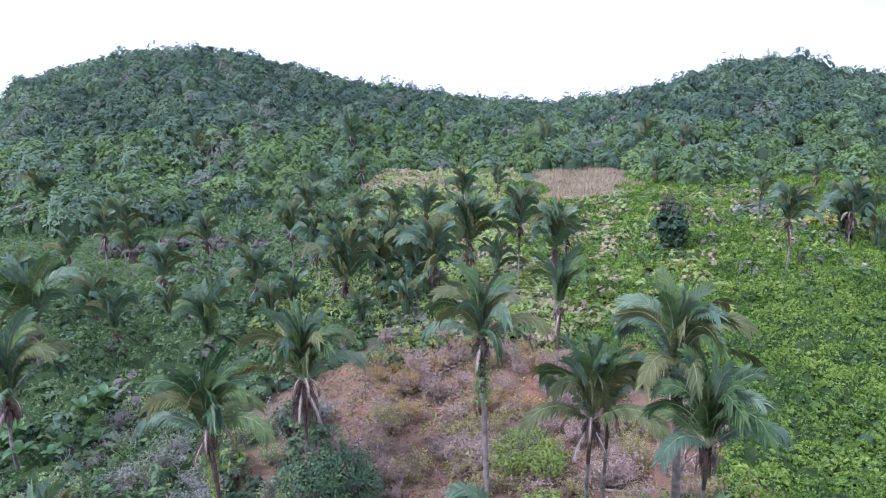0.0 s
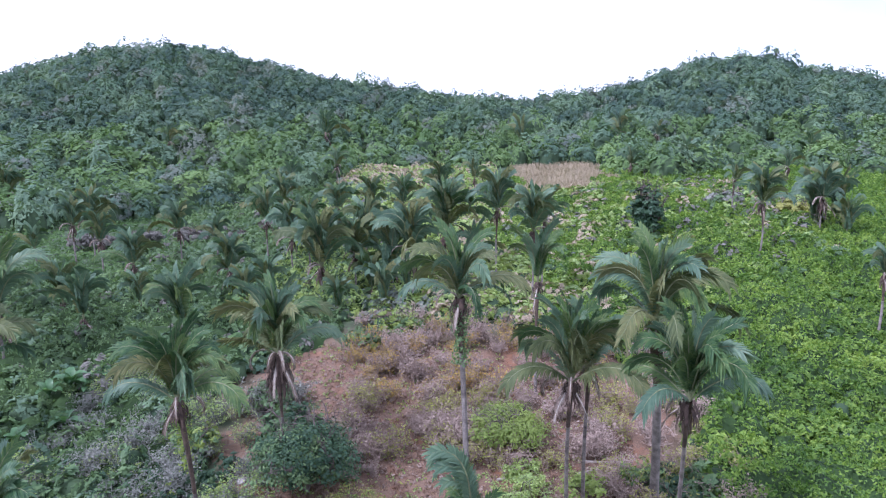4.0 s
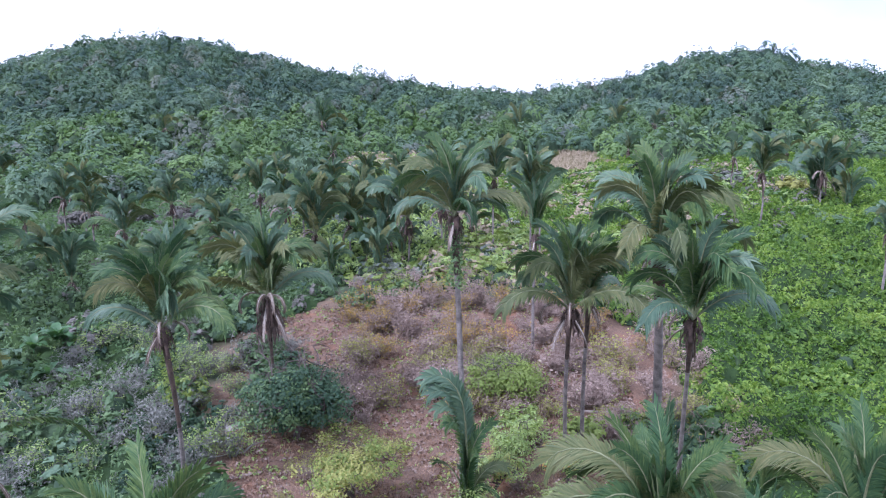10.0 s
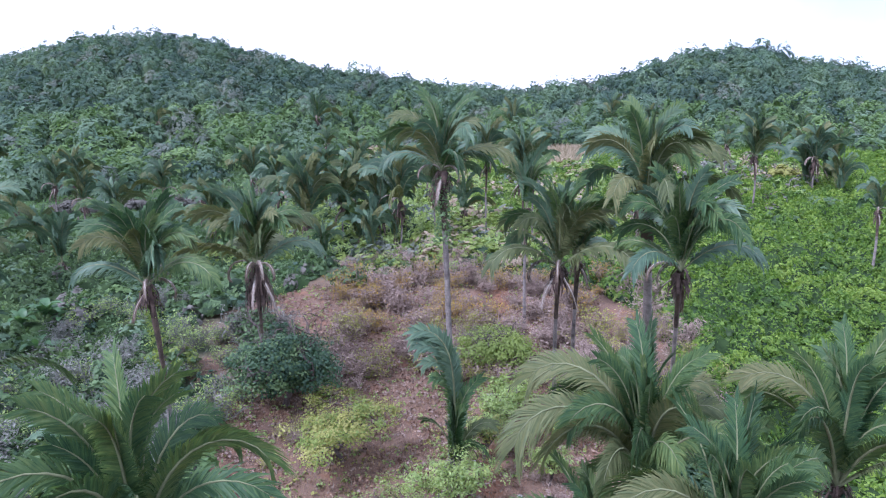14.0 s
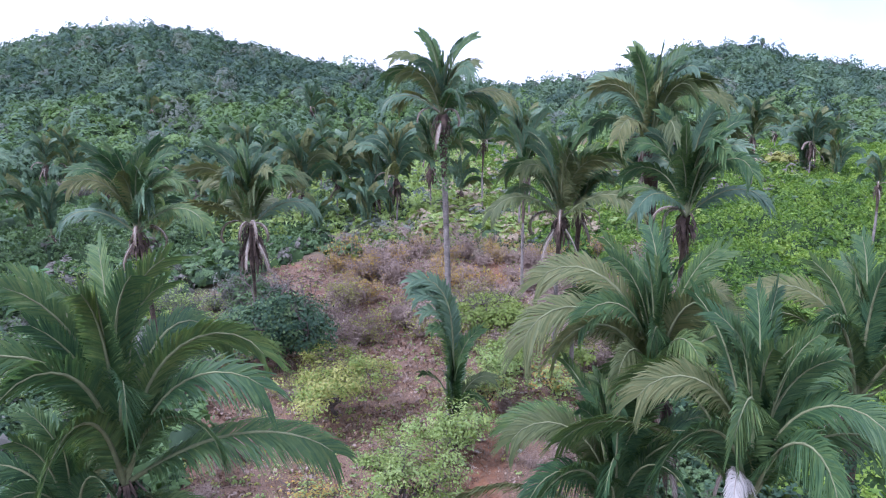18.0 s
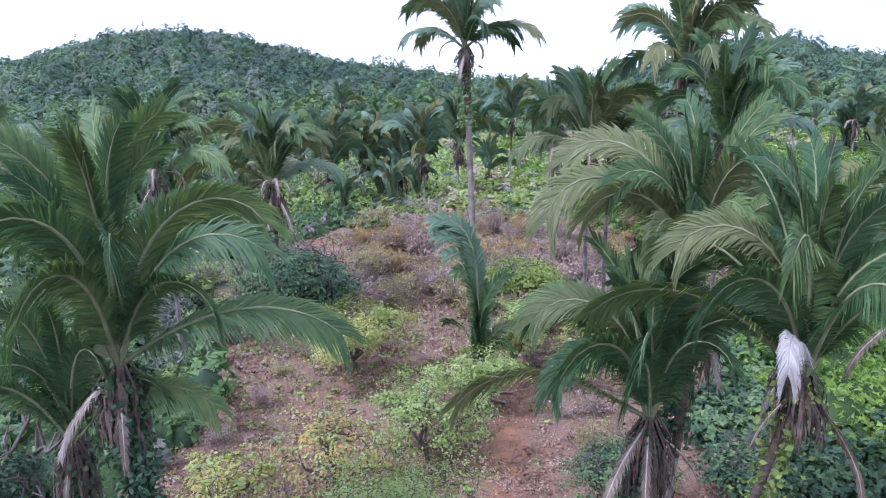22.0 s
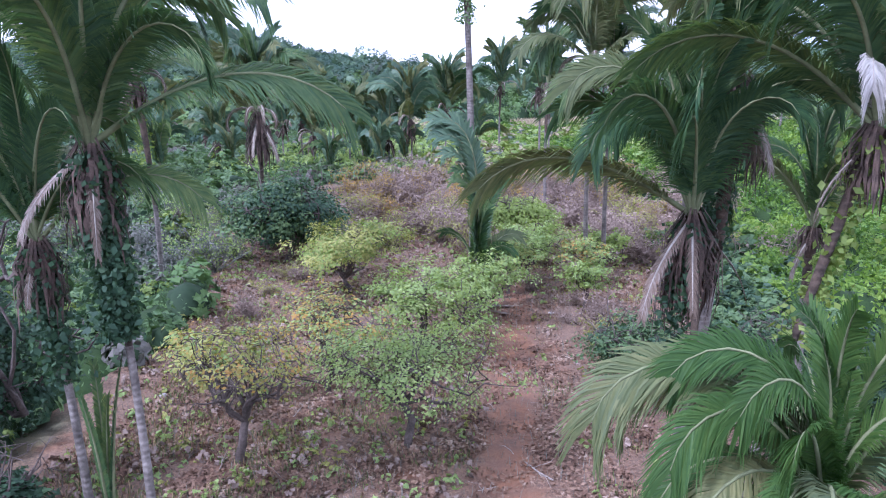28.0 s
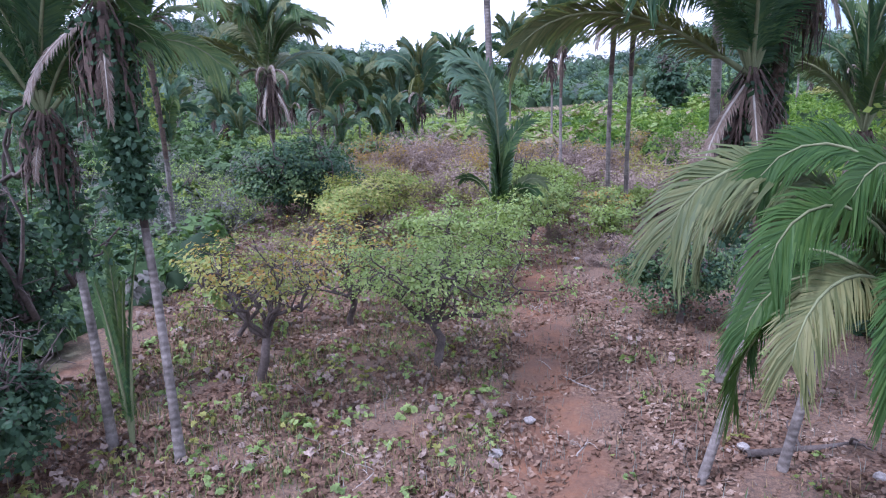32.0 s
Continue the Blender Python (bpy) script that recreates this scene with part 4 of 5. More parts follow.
def bare_shrub(place, width, height, seed, material, label, group="bare shrubs", few=0.0, leaf_material=None):
    """A leafless shrub: many thin forking stems from one foot."""
    key = (seed % 5, material.name, leaf_material.name if leaf_material else "")
    if key not in BARE:
        rng = np.random.default_rng(key[0] + 700)
        wood, tips = [], []
        for k in range(13):
            d = rng.normal(size=3) * np.array([0.26, 0.26, 0.1]) + np.array([0, 0, 0.42])
            p, r = limb(rng, (rng.normal() * 0.04, rng.normal() * 0.04, -0.04), d, 0.014, 0.008, 5, 0.4)
            wood.append(tube(p, r, 3))
            for j in range(6):
                i = int(rng.integers(1, 5))
                e = p[i] + rng.normal(size=3) * np.array([0.13, 0.13, 0.11]) + np.array([0, 0, 0.16])
                pp, rr = limb(rng, p[i], e, 0.0075, 0.004, 4, 0.5)
                wood.append(tube(pp, rr, 3))
                tips.append(e)
                for _ in range(2):
                    e2 = e + rng.normal(size=3) * 0.07
                    pp, rr = limb(rng, pp[2], e2, 0.0048, 0.0028, 3, 0.5)
                    wood.append(tube(pp, rr, 3))
                    tips.append(e2)
        v, f = joined(wood)
        crown = None
        if leaf_material:
            t = np.array(tips)
            c = t[rng.integers(0, len(t), 900)] + rng.normal(size=(900, 3)) * 0.04
            lv, lf = leaf_quads(c, rng.normal(size=(900, 3)) + (0, 0, 0.5), rng.uniform(0.014, 0.042, 900), rng)
            crown = mesh_fast("leaves", lv, lf, leaf_material)
        BARE[key] = (mesh_fast("stems", v, f, material), crown)
    stems, crown = BARE[key]
    ob = thing("bare_shrub", place, label, "shrub", group)
    m = Matrix.Rotation(seed * 1.7, 4, "Z") @ Matrix.Diagonal((width, width, height * 1.25, 1))
    part("stem_tangle", stems, ob, "", m)
    if crown:
        part("foliage", crown, ob, "", m)
    return ob


def banana(place, height, seed, label="broad-leaved banana plant with light green leaves"):
    rng = np.random.default_rng(seed)
    ob = thing("banana_plant", place, label, "banana plant", "banana plants")
    v, f = tube([(0, 0, -0.1), (0.03, 0, height * 0.3), (0, 0.02, height * 0.5)], [0.11, 0.09, 0.05], 8)
    part("stem", mesh_fast("stem", v, f, M_BANANA), ob)
    n = 9
    s = np.linspace(0, 1, n)
    for k in range(8):
        e0, bend = rng.uniform(50, 82), rng.uniform(50, 110)
        el = np.radians(e0 - bend * s**1.4)
        ln = height * rng.uniform(0.55, 0.75)
        x = np.concatenate([[0], np.cumsum(np.cos(el[1:]))]) * ln / n
        z = np.concatenate([[0], np.cumsum(np.sin(el[1:]))]) * ln / n
        w = 0.13 * height * np.sin(np.pi * np.clip(0.04 + s * 0.95, 0, 1)) ** 0.6 + 0.008
        fold = w * 0.35
        rows = np.stack([np.stack([x, -w, z + fold], 1), np.stack([x, 0 * x, z], 1), np.stack([x, w, z + fold], 1)], 1).reshape(-1, 3)
        i = np.arange(n - 1)[:, None] * 3
        f = np.concatenate([i + np.array([[0, 1, 4, 3]]), i + np.array([[1, 2, 5, 4]])])
        part("leaf", mesh_fast("leaf", rows, f, M_BANANA), ob, "", pose(0, 0, height * 0.42, 0, 0, k * 137.5 + rng.normal() * 10))
    return ob


def fallen_log(place, length, radius, turn, seed, label="fallen pale weathered log on the soil", name="fallen_log"):
    rng = np.random.default_rng(seed)
    ob = thing(name, place, label, "log", "fallen logs", turn)
    p, r = limb(rng, (-length / 2, 0, radius * 0.7), (length / 2, 0, radius * 0.5), radius, radius * 0.6, 8, 0.12)
    p[:, 2] = radius * 0.6
    v, f = tube(p, r, 8)
    part("bole", mesh_fast("bole", v, f, M_BARK if "dark" in label else M_LOG), ob)
    for k in range(3):
        i = int(rng.integers(2, 7))
        e = p[i] + np.array([rng.normal() * 0.4, rng.choice([-1, 1]) * length * 0.22, abs(rng.normal()) * 0.25])
        pp, rr = limb(rng, p[i], e, radius * 0.45, radius * 0.15, 5, 0.3)
        v, f = tube(pp, rr, 5)
        part("branch", mesh_fast("branch", v, f, M_BARK if "dark" in label else M_LOG), ob)
    return ob


def spot(x, y, dz=0.0):
    return (x, y, float(ground_z(x, y)) + dz)


# ---- the palms ----
palm((2.9, 46.3, -1.51), (-0.65, 0.00, 23.21), 5.0, 1, fronds=24, droopy=2.4, dead=2, dark=0.28, girth=0.2, vines=1, label='very tall babassu palm with a pale trunk and vine-hung neck', fine=1, old=0.5)
palm((-15.4, 65.0, -0.96), (0.29, -2.00, 12.42), 7.6, 2, fronds=38, droopy=1.2, dead=4, dark=0.6, skirt=1.7, label='full-crowned babassu palm with a long brown skirt of dead leaves', fine=1, old=0.55)
palm((-19.8, 51.0, -1.52), (0.46, -3.00, 14.86), 6.2, 3, fronds=34, droopy=0.9, dead=3, dark=0.6, vines=1, label='tall babassu palm with a vine-wrapped neck', fine=1, old=0.4)
palm((12.2, 53.0, -1.32), (-1.17, -5.00, 15.64), 6.2, 4, fronds=32, droopy=1.0, dead=4, dark=0.35, label='babassu palm of a pair with a thin pale trunk', fine=1, old=0.55)
palm((14.1, 55.0, -1.16), (-0.91, -4.00, 15.48), 5.0, 5, fronds=26, droopy=0.6, dead=2, dark=0.3, label='babassu palm of a pair with a thin pale trunk', fine=1, old=0.4)
palm((20.3, 54.0, -1.12), (-3.6, -8.00, 20.6), 6.3, 6, fronds=30, droopy=1.3, dead=3, dark=0.35, girth=0.33, label='tall babassu palm with drooping olive fronds', fine=1, old=0.5)
palm((20.9, 50.0, -1.18), (-3.10, -8.00, 16.50), 6.2, 7, fronds=34, droopy=0.9, dead=3, dark=0.35, label='babassu palm with dark fronds and dry lower leaves', fine=1, old=0.25)
palm((3.0, 44.4, -1.55), (0.0, 0.00, 1.6), 4.6, 8, fronds=6, extra=[('hook', 178, 12.4, 'pale'), ('hook', 170, 11.8, 'pale'), ('hook', 186, 11.2, 'pale'), ('hook', 196, 10.0, 'pale'), ('hook', 215, 8.8, 'green'), ('hook', 140, 8.0, 'green'), ('upright', 20, 7.5, 'green'), ('upright', 75, 6.5, 'green'), ('upright', 300, 6.0, 'green')], fine=1, girth=0.16, vines=1, label='young babassu palm with a few tall bent fronds', skirt=0.4, dead=0, droopy=0)
palm((-7.8, 19.9, -2.10), (-1.25, 0.90, 11.60), 6.9, 11, fronds=29, fine=2, droopy=0.15, old=0.05, dead=1, dark=0.5, girth=0.1, vines=6, skirt=1.1, label='babassu palm with a leaning grey trunk and vine-hung neck', extra=[('reach', -6, 7.4, 'green'), ('wide', -30, 6.0, 'green'), ('dead', 230, 3.0, 'dead')])
palm((-9.9, 20.7, -2.05), (-0.95, 0.30, 9.00), 4.8, 12, fronds=16, fine=2, droopy=0.3, old=0.1, dead=2, dark=0.45, girth=0.105, vines=2, skirt=1.3, label='smaller babassu palm leaning beside a taller one', extra=[('wide', -8, 4.6, 'green'), ('wide', 200, 4.0, 'green')])
palm((5.3, 18.8, -2.22), (1.75, 2.10, 9.75), 5.4, 13, fronds=29, fine=2, droopy=0.5, old=0.1, dead=1, dark=0.5, girth=0.085, vines=1, skirt=1.7, label='babassu palm with dark green fronds and bleached hanging leaves', extra=[('reach', 178, 6.6, 'olive'), ('wide', 205, 5.6, 'green'), ('dead', 215, 3.4, 'dead'), ('dead', 250, 3.0, 'dead')])
palm((8.3, 24.6, -2.05), (0.55, -1.90, 13.40), 5.5, 14, fronds=31, fine=2, droopy=0.5, dead=3, dark=0.5, girth=0.15, skirt=1.7, vines=2, label='babassu palm with a browning arched frond', old=0.5, extra=[('wide', 190, 7.5, 'olive'), ('arch', 170, 7.5, 'olive'), ('dead', 270, 3.5, 'dead')])
palm((7.4, 19.0, -2.22), (2.90, -0.50, 12.10), 5.8, 15, fronds=32, fine=2, droopy=0.3, old=0.1, dead=3, dark=0.5, girth=0.09, vines=0.8, label='leaning babassu palm with glossy fronds and hanging vines', extra=[('broken', 222, 3.4, 'white'), ('upright', 60, 6.6, 'green'), ('upright', 120, 6.4, 'green')])
palm((7.1, 14.5, -2.24), (0.10, -0.10, 4.75), 4.3, 16, fronds=18, fine=2, droopy=2.6, dead=0, dark=0.5, girth=0.1, skirt=0.6, label='young babassu palm with fresh bright green fronds', old=0.1, fresh=True, extra=[('wide', 178, 6.6, 'olive'), ('wide', 196, 5.4, 'green'), ('wide', 162, 5.6, 'olive'), ('droop', 205, 4.8, 'olive'), ('droop', 185, 4.4, 'green'), ('droop', 225, 4.8, 'green'), ('arch', 188, 5.6, 'green'), ('arch', 215, 5.2, 'green'), ('droop', 238, 5.4, 'olive'), ('droop', 252, 5.0, 'green')])
palm((-57.9, 86.5, 2.06), (0.00, 0.00, 6.95), 10.5, 21, fronds=24, droopy=0.5, fine=1)
palm((-49.0, 67.5, -0.55), (0.00, 0.00, 7.99), 9.2, 22, fronds=24, droopy=0.8, fine=1, dead=4)
palm((-60.0, 106.0, 3.55), (0.00, 0.00, 2.00), 6.8, 23, label='short babassu palm with upright fronds and hardly any trunk', skirt=0.6, dead=1, droopy=-1.2)
palm((-52.9, 98.5, 3.02), (0.00, 0.00, 2.00), 7.5, 24, label='short babassu palm with upright fronds and hardly any trunk', skirt=0.6, dead=1, droopy=-1.2)
palm((-36.6, 94.5, 3.02), (0.00, 0.00, 1.91), 8.4, 25, fronds=22, label='short babassu palm with upright fronds and hardly any trunk', skirt=0.6, dead=1, droopy=-1.2)
palm((-68.7, 102.7, 3.07), (0.00, 0.00, 4.94), 6.7, 26)
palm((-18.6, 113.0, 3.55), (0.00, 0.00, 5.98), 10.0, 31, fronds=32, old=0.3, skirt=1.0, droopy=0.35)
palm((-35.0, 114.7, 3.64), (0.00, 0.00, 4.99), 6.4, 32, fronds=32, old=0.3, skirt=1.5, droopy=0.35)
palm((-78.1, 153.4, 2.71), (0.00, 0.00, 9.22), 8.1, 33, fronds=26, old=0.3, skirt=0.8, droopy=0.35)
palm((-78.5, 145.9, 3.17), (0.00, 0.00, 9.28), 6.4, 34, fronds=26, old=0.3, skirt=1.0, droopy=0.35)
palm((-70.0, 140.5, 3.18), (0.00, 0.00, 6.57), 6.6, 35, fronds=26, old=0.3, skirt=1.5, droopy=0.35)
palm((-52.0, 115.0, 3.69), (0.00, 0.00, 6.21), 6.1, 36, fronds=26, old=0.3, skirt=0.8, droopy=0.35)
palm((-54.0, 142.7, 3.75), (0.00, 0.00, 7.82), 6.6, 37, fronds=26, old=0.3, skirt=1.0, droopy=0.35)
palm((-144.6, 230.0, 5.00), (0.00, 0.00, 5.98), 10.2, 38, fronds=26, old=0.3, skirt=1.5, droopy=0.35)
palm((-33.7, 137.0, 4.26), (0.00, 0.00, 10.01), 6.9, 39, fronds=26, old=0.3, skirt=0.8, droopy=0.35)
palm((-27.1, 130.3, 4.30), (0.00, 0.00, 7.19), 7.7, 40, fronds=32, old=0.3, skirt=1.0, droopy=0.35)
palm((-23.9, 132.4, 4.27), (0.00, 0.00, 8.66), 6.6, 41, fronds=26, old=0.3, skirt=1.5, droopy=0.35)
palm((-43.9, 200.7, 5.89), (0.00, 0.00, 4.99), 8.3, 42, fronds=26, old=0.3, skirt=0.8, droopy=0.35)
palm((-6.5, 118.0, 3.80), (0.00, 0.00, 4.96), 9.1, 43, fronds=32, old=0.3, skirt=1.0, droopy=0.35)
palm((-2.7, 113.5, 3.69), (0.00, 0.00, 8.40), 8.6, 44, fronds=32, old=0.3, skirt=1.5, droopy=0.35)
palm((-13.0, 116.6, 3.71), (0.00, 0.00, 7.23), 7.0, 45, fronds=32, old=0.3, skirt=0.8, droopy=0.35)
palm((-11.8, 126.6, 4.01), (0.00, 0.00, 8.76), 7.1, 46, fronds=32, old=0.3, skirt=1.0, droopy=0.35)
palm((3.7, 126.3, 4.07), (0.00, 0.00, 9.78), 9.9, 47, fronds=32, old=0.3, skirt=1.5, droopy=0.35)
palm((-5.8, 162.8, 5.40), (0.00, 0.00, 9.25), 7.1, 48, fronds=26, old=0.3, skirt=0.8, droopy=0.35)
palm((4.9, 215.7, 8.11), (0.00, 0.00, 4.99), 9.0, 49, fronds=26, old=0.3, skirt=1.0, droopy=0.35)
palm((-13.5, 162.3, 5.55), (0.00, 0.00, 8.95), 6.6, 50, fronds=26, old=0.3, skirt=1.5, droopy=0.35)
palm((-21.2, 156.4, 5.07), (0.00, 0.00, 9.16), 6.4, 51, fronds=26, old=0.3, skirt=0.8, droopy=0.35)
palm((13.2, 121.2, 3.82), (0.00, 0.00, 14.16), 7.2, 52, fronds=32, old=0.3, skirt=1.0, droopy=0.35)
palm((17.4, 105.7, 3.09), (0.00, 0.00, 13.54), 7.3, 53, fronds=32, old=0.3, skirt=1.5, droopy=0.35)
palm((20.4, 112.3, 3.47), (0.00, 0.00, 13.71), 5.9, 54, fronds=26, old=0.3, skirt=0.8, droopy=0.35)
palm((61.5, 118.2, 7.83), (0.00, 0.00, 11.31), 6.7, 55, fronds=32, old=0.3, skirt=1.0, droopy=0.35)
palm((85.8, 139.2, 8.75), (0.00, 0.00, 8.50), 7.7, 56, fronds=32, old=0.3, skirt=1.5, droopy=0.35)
palm((13.3, 77.0, 0.69), (0.00, 0.00, 14.51), 6.8, 61, fronds=18, fine=1, droopy=-3, dead=1, skirt=0.8, label='babassu palm with stiff upright fronds')
palm((87.9, 145.2, 9.01), (0.00, 0.00, 1.93), 11.1, 62, label='short babassu palm with upright fronds and hardly any trunk', skirt=0.6, dead=1, droopy=-3)
palm((93.7, 146.5, 9.35), (0.00, 0.00, 1.98), 11.2, 63, label='short babassu palm with upright fronds and hardly any trunk', skirt=0.6, dead=1, droopy=-3)
palm((88.0, 133.5, 8.79), (0.00, 0.00, 1.95), 7.8, 64, label='short babassu palm with upright fronds and hardly any trunk', skirt=0.6, dead=1, droopy=-3)
palm((-14.7, 104.0, 3.08), (0.00, 0.00, 1.43), 5.5, 65, label='short babassu palm with upright fronds and hardly any trunk', skirt=0.6, dead=1, droopy=-1.2)
palm((-7.3, 105.0, 3.21), (0.00, 0.00, 1.93), 6.8, 66, label='short babassu palm with upright fronds and hardly any trunk', skirt=0.6, dead=1, droopy=-1.2)
palm((-27.7, 111.7, 3.76), (0.00, 0.00, 1.99), 5.9, 67, label='short babassu palm with upright fronds and hardly any trunk', skirt=0.6, dead=1, droopy=-1.2)
palm((9.3, 125.6, 3.80), (0.00, 0.00, 5.03), 6.3, 68, skirt=1.0, dead=1, droopy=0.4)
palm((-30.6, 107.2, 3.61), (0.00, 0.00, 1.44), 5.7, 69, label='short babassu palm with upright fronds and hardly any trunk', skirt=0.6, dead=1, droopy=-1.2)
palm((-9.8, 112.7, 3.45), (0.00, 0.00, 1.94), 6.6, 70, label='short babassu palm with upright fronds and hardly any trunk', skirt=0.6, dead=1, droopy=-1.2)
palm((-48.6, 108.5, 3.31), (0.00, 0.00, 1.43), 5.2, 71, label='short babassu palm with upright fronds and hardly any trunk', skirt=0.6, dead=1, droopy=-1.2)
palm((-80.0, 116.8, 3.66), (0.00, 0.00, 4.35), 6.6, 72, skirt=1.0, dead=1, droopy=0.4)
palm((-45.8, 142.3, 4.10), (0.00, 0.00, 5.58), 5.3, 73, skirt=1.0, dead=1, droopy=0.4)
palm((-88.8, 148.3, 3.07), (0.00, 0.00, 3.91), 5.5, 74, skirt=1.0, dead=1, droopy=0.4)
palm((-3.7, 113.7, 3.66), (0.00, 0.00, 1.94), 6.0, 75, label='short babassu palm with upright fronds and hardly any trunk', skirt=0.6, dead=1, droopy=-1.2)
palm((61.7, 84.9, 4.25), (0.00, 0.00, 9.23), 4.3, 79)
palm((96.7, 243.5, 12.77), (0.00, 0.00, 6.97), 9.0, 81, fronds=16)
palm((74.9, 239.7, 12.70), (0.00, 0.00, 5.96), 7.4, 82, fronds=16)
palm((47.1, 326.0, 16.59), (0.00, 0.00, 6.97), 13.4, 83, fronds=16)
palm((-49.3, 329.2, 20.83), (0.00, 0.00, 7.95), 13.6, 84, fronds=16)
palm((-109.4, 285.2, 19.63), (0.00, 0.00, 6.89), 8.4, 85, fronds=16)
palm((-35.4, 264.0, 10.94), (0.00, 0.00, 6.99), 7.1, 86, fronds=16)
palm((117.8, 211.7, 12.05), (0.00, 0.00, 6.99), 6.8, 87, fronds=16)
palm((172.9, 293.5, 14.68), (0.00, 0.00, 6.98), 7.8, 88, fronds=16)
palm((97.5, 333.2, 21.80), (0.00, 0.00, 6.99), 10.9, 89, fronds=16)
palm((124.6, 284.2, 14.31), (0.00, 0.00, 6.96), 6.7, 90, fronds=16)
palm((-48.6, 238.0, 7.21), (0.00, 0.00, 7.00), 7.7, 91, fronds=16)
palm((76.1, 159.9, 9.81), (0.00, 0.00, 9.94), 5.0, 92, fronds=16)
palm((16.4, 225.5, 8.46), (0.00, 0.00, 6.99), 7.3, 93, fronds=16)
palm((110.7, 314.5, 20.58), (0.00, 0.00, 6.99), 7.4, 94, fronds=16)
palm((-9.3, 20.5, -2.00), (0.00, 0.00, 0.30), 5.0, 99, fronds=1, extra=[('spear', 0, 5.6, 'green'), ('spear', 120, 5.2, 'green'), ('spear', 240, 4.6, 'green')], fine=2, label='young palm with one tall upright frond', skirt=0.3, dead=0, droopy=0)
palm((17.3, 24.0, -2.07), (0.00, 0.00, 12.53), 6.0, 17, fronds=22, fine=2, droopy=0.6, dead=2, vines=1)
palm((-23.7, 33.0, -1.87), (0.00, 0.00, 13.06), 5.8, 18, fronds=22, fine=1, droopy=0.7, dead=3)
palm((15.4, 29.0, -1.91), (0.00, 0.00, 7.92), 5.6, 19, fronds=14, fine=2, label='short babassu palm among green shrubs', skirt=0.6, dead=1, droopy=0.2)

# ---- trees and shrubs round the clearing ----
small_tree("mango_tree", spot(-12.2, 58.8), 11.4, 9.0, 201, M_DARK, 17000, 0.2, "dense round dark green mango tree", "tree", open_form=0.1, limbs=8, second=M_SHRUB, share=0.3)
small_tree("mango_tree", spot(-15.5, 66.5), 8.0, 6.6, 202, M_DARK, 3600, 0.3, "dark green leafy tree beside the clearing", "tree", open_form=0.1, second=M_SHRUB, share=0.5)
small_tree("mango_tree", spot(-12.6, 18.2), 4.4, 4.6, 212, M_DARK, 9000, 0.14, "dense dark green tree in deep shade", "tree", open_form=0.1, limbs=8)
small_tree("mango_tree", spot(-14.2, 22.8), 5.2, 9.6, 213, M_DARK, 15000, 0.13, "dense dark green tree in deep shade", "tree", open_form=0.1, limbs=8)
small_tree("cashew_tree", spot(-5.7, 48.4), 9.6, 4.8, 203, M_YELLOW, 9500, 0.125, "low spreading tree with yellow-green leaves", "tree", high=0.55, open_form=0.25, second=M_LIME, share=0.4, limbs=9)
small_tree("cashew_tree", spot(8.1, 66.4), 10.2, 5.4, 204, M_LIME, 10000, 0.17, "low spreading bright lime-green tree", "tree", open_form=0.1, limbs=8)
small_tree("cashew_tree", spot(-1.05, 26.6), 8.4, 5.0, 205, M_CASHEW, 7500, 0.082, "sparse cashew tree with pale green leaves", "tree", "orchard trees", open_form=0.5, limbs=8)
small_tree("cashew_tree", spot(-7.2, 25.9), 6.2, 5.2, 206, M_YELLOW, 1500, 0.1, "nearly bare crooked cashew tree with yellowing leaves", "tree", "orchard trees", open_form=0.4, limbs=7, second=M_ORANGE, share=0.3, high=0.62)
small_tree("cashew_tree", spot(-4.9, 32.6), 6.4, 4.6, 207, M_ORANGE, 2000, 0.115, "thin tree with orange-tinged leaves", "tree", "orchard trees", open_form=0.4, limbs=8, second=M_CASHEW, share=0.5, high=0.6)
small_tree("cashew_tree", spot(-0.3, 36.5), 7.6, 4.8, 208, M_CASHEW, 6000, 0.115, "leafy pale green orchard tree", "tree", "orchard trees", open_form=0.35, limbs=8, second=M_LIME, share=0.4)
small_tree("cashew_tree", spot(3.0, 42.0), 6.6, 4.2, 209, M_CASHEW, 4400, 0.135, "leafy pale green orchard tree beside the path", "tree", "orchard trees", open_form=0.35, limbs=8, second=M_LIME, share=0.3)
small_tree("cashew_tree", spot(-9.5, 30.5), 5.0, 3.6, 214, M_YELLOW, 1400, 0.16, "low scrubby tree with yellowing leaves", "tree", "orchard trees", open_form=0.35, second=M_CASHEW, share=0.4)
small_tree("cashew_tree", spot(8.9, 57.5), 5.0, 3.4, 215, M_CASHEW, 1700, 0.19, "small pale green tree on the bare soil", "tree", "orchard trees", open_form=0.3, second=M_LIME, share=0.5)
small_tree("cashew_tree", spot(14.2, 55.8), 5.0, 3.6, 216, M_LIME, 1500, 0.19, "small lime-green tree on the bare soil", "tree", "orchard trees", open_form=0.3)
small_tree("cashew_tree", spot(7.7, 51.8), 6.2, 4.6, 231, M_CASHEW, 4200, 0.13, "leafy pale green orchard tree beside the path", "tree", "orchard trees", open_form=0.35, limbs=8, second=M_LIME, share=0.3)
small_tree("cashew_tree", spot(5.6, 49.0), 5.2, 4.0, 232, M_CASHEW, 3200, 0.125, "leafy pale green orchard tree beside the path", "tree", "orchard trees", open_form=0.35, limbs=8, second=M_YELLOW, share=0.3)
small_tree("cashew_tree", spot(9.9, 44.5), 4.4, 3.0, 233, M_CASHEW, 2400, 0.12, "small pale green tree on the bare soil", "tree", "orchard trees", open_form=0.35, second=M_LIME, share=0.5)
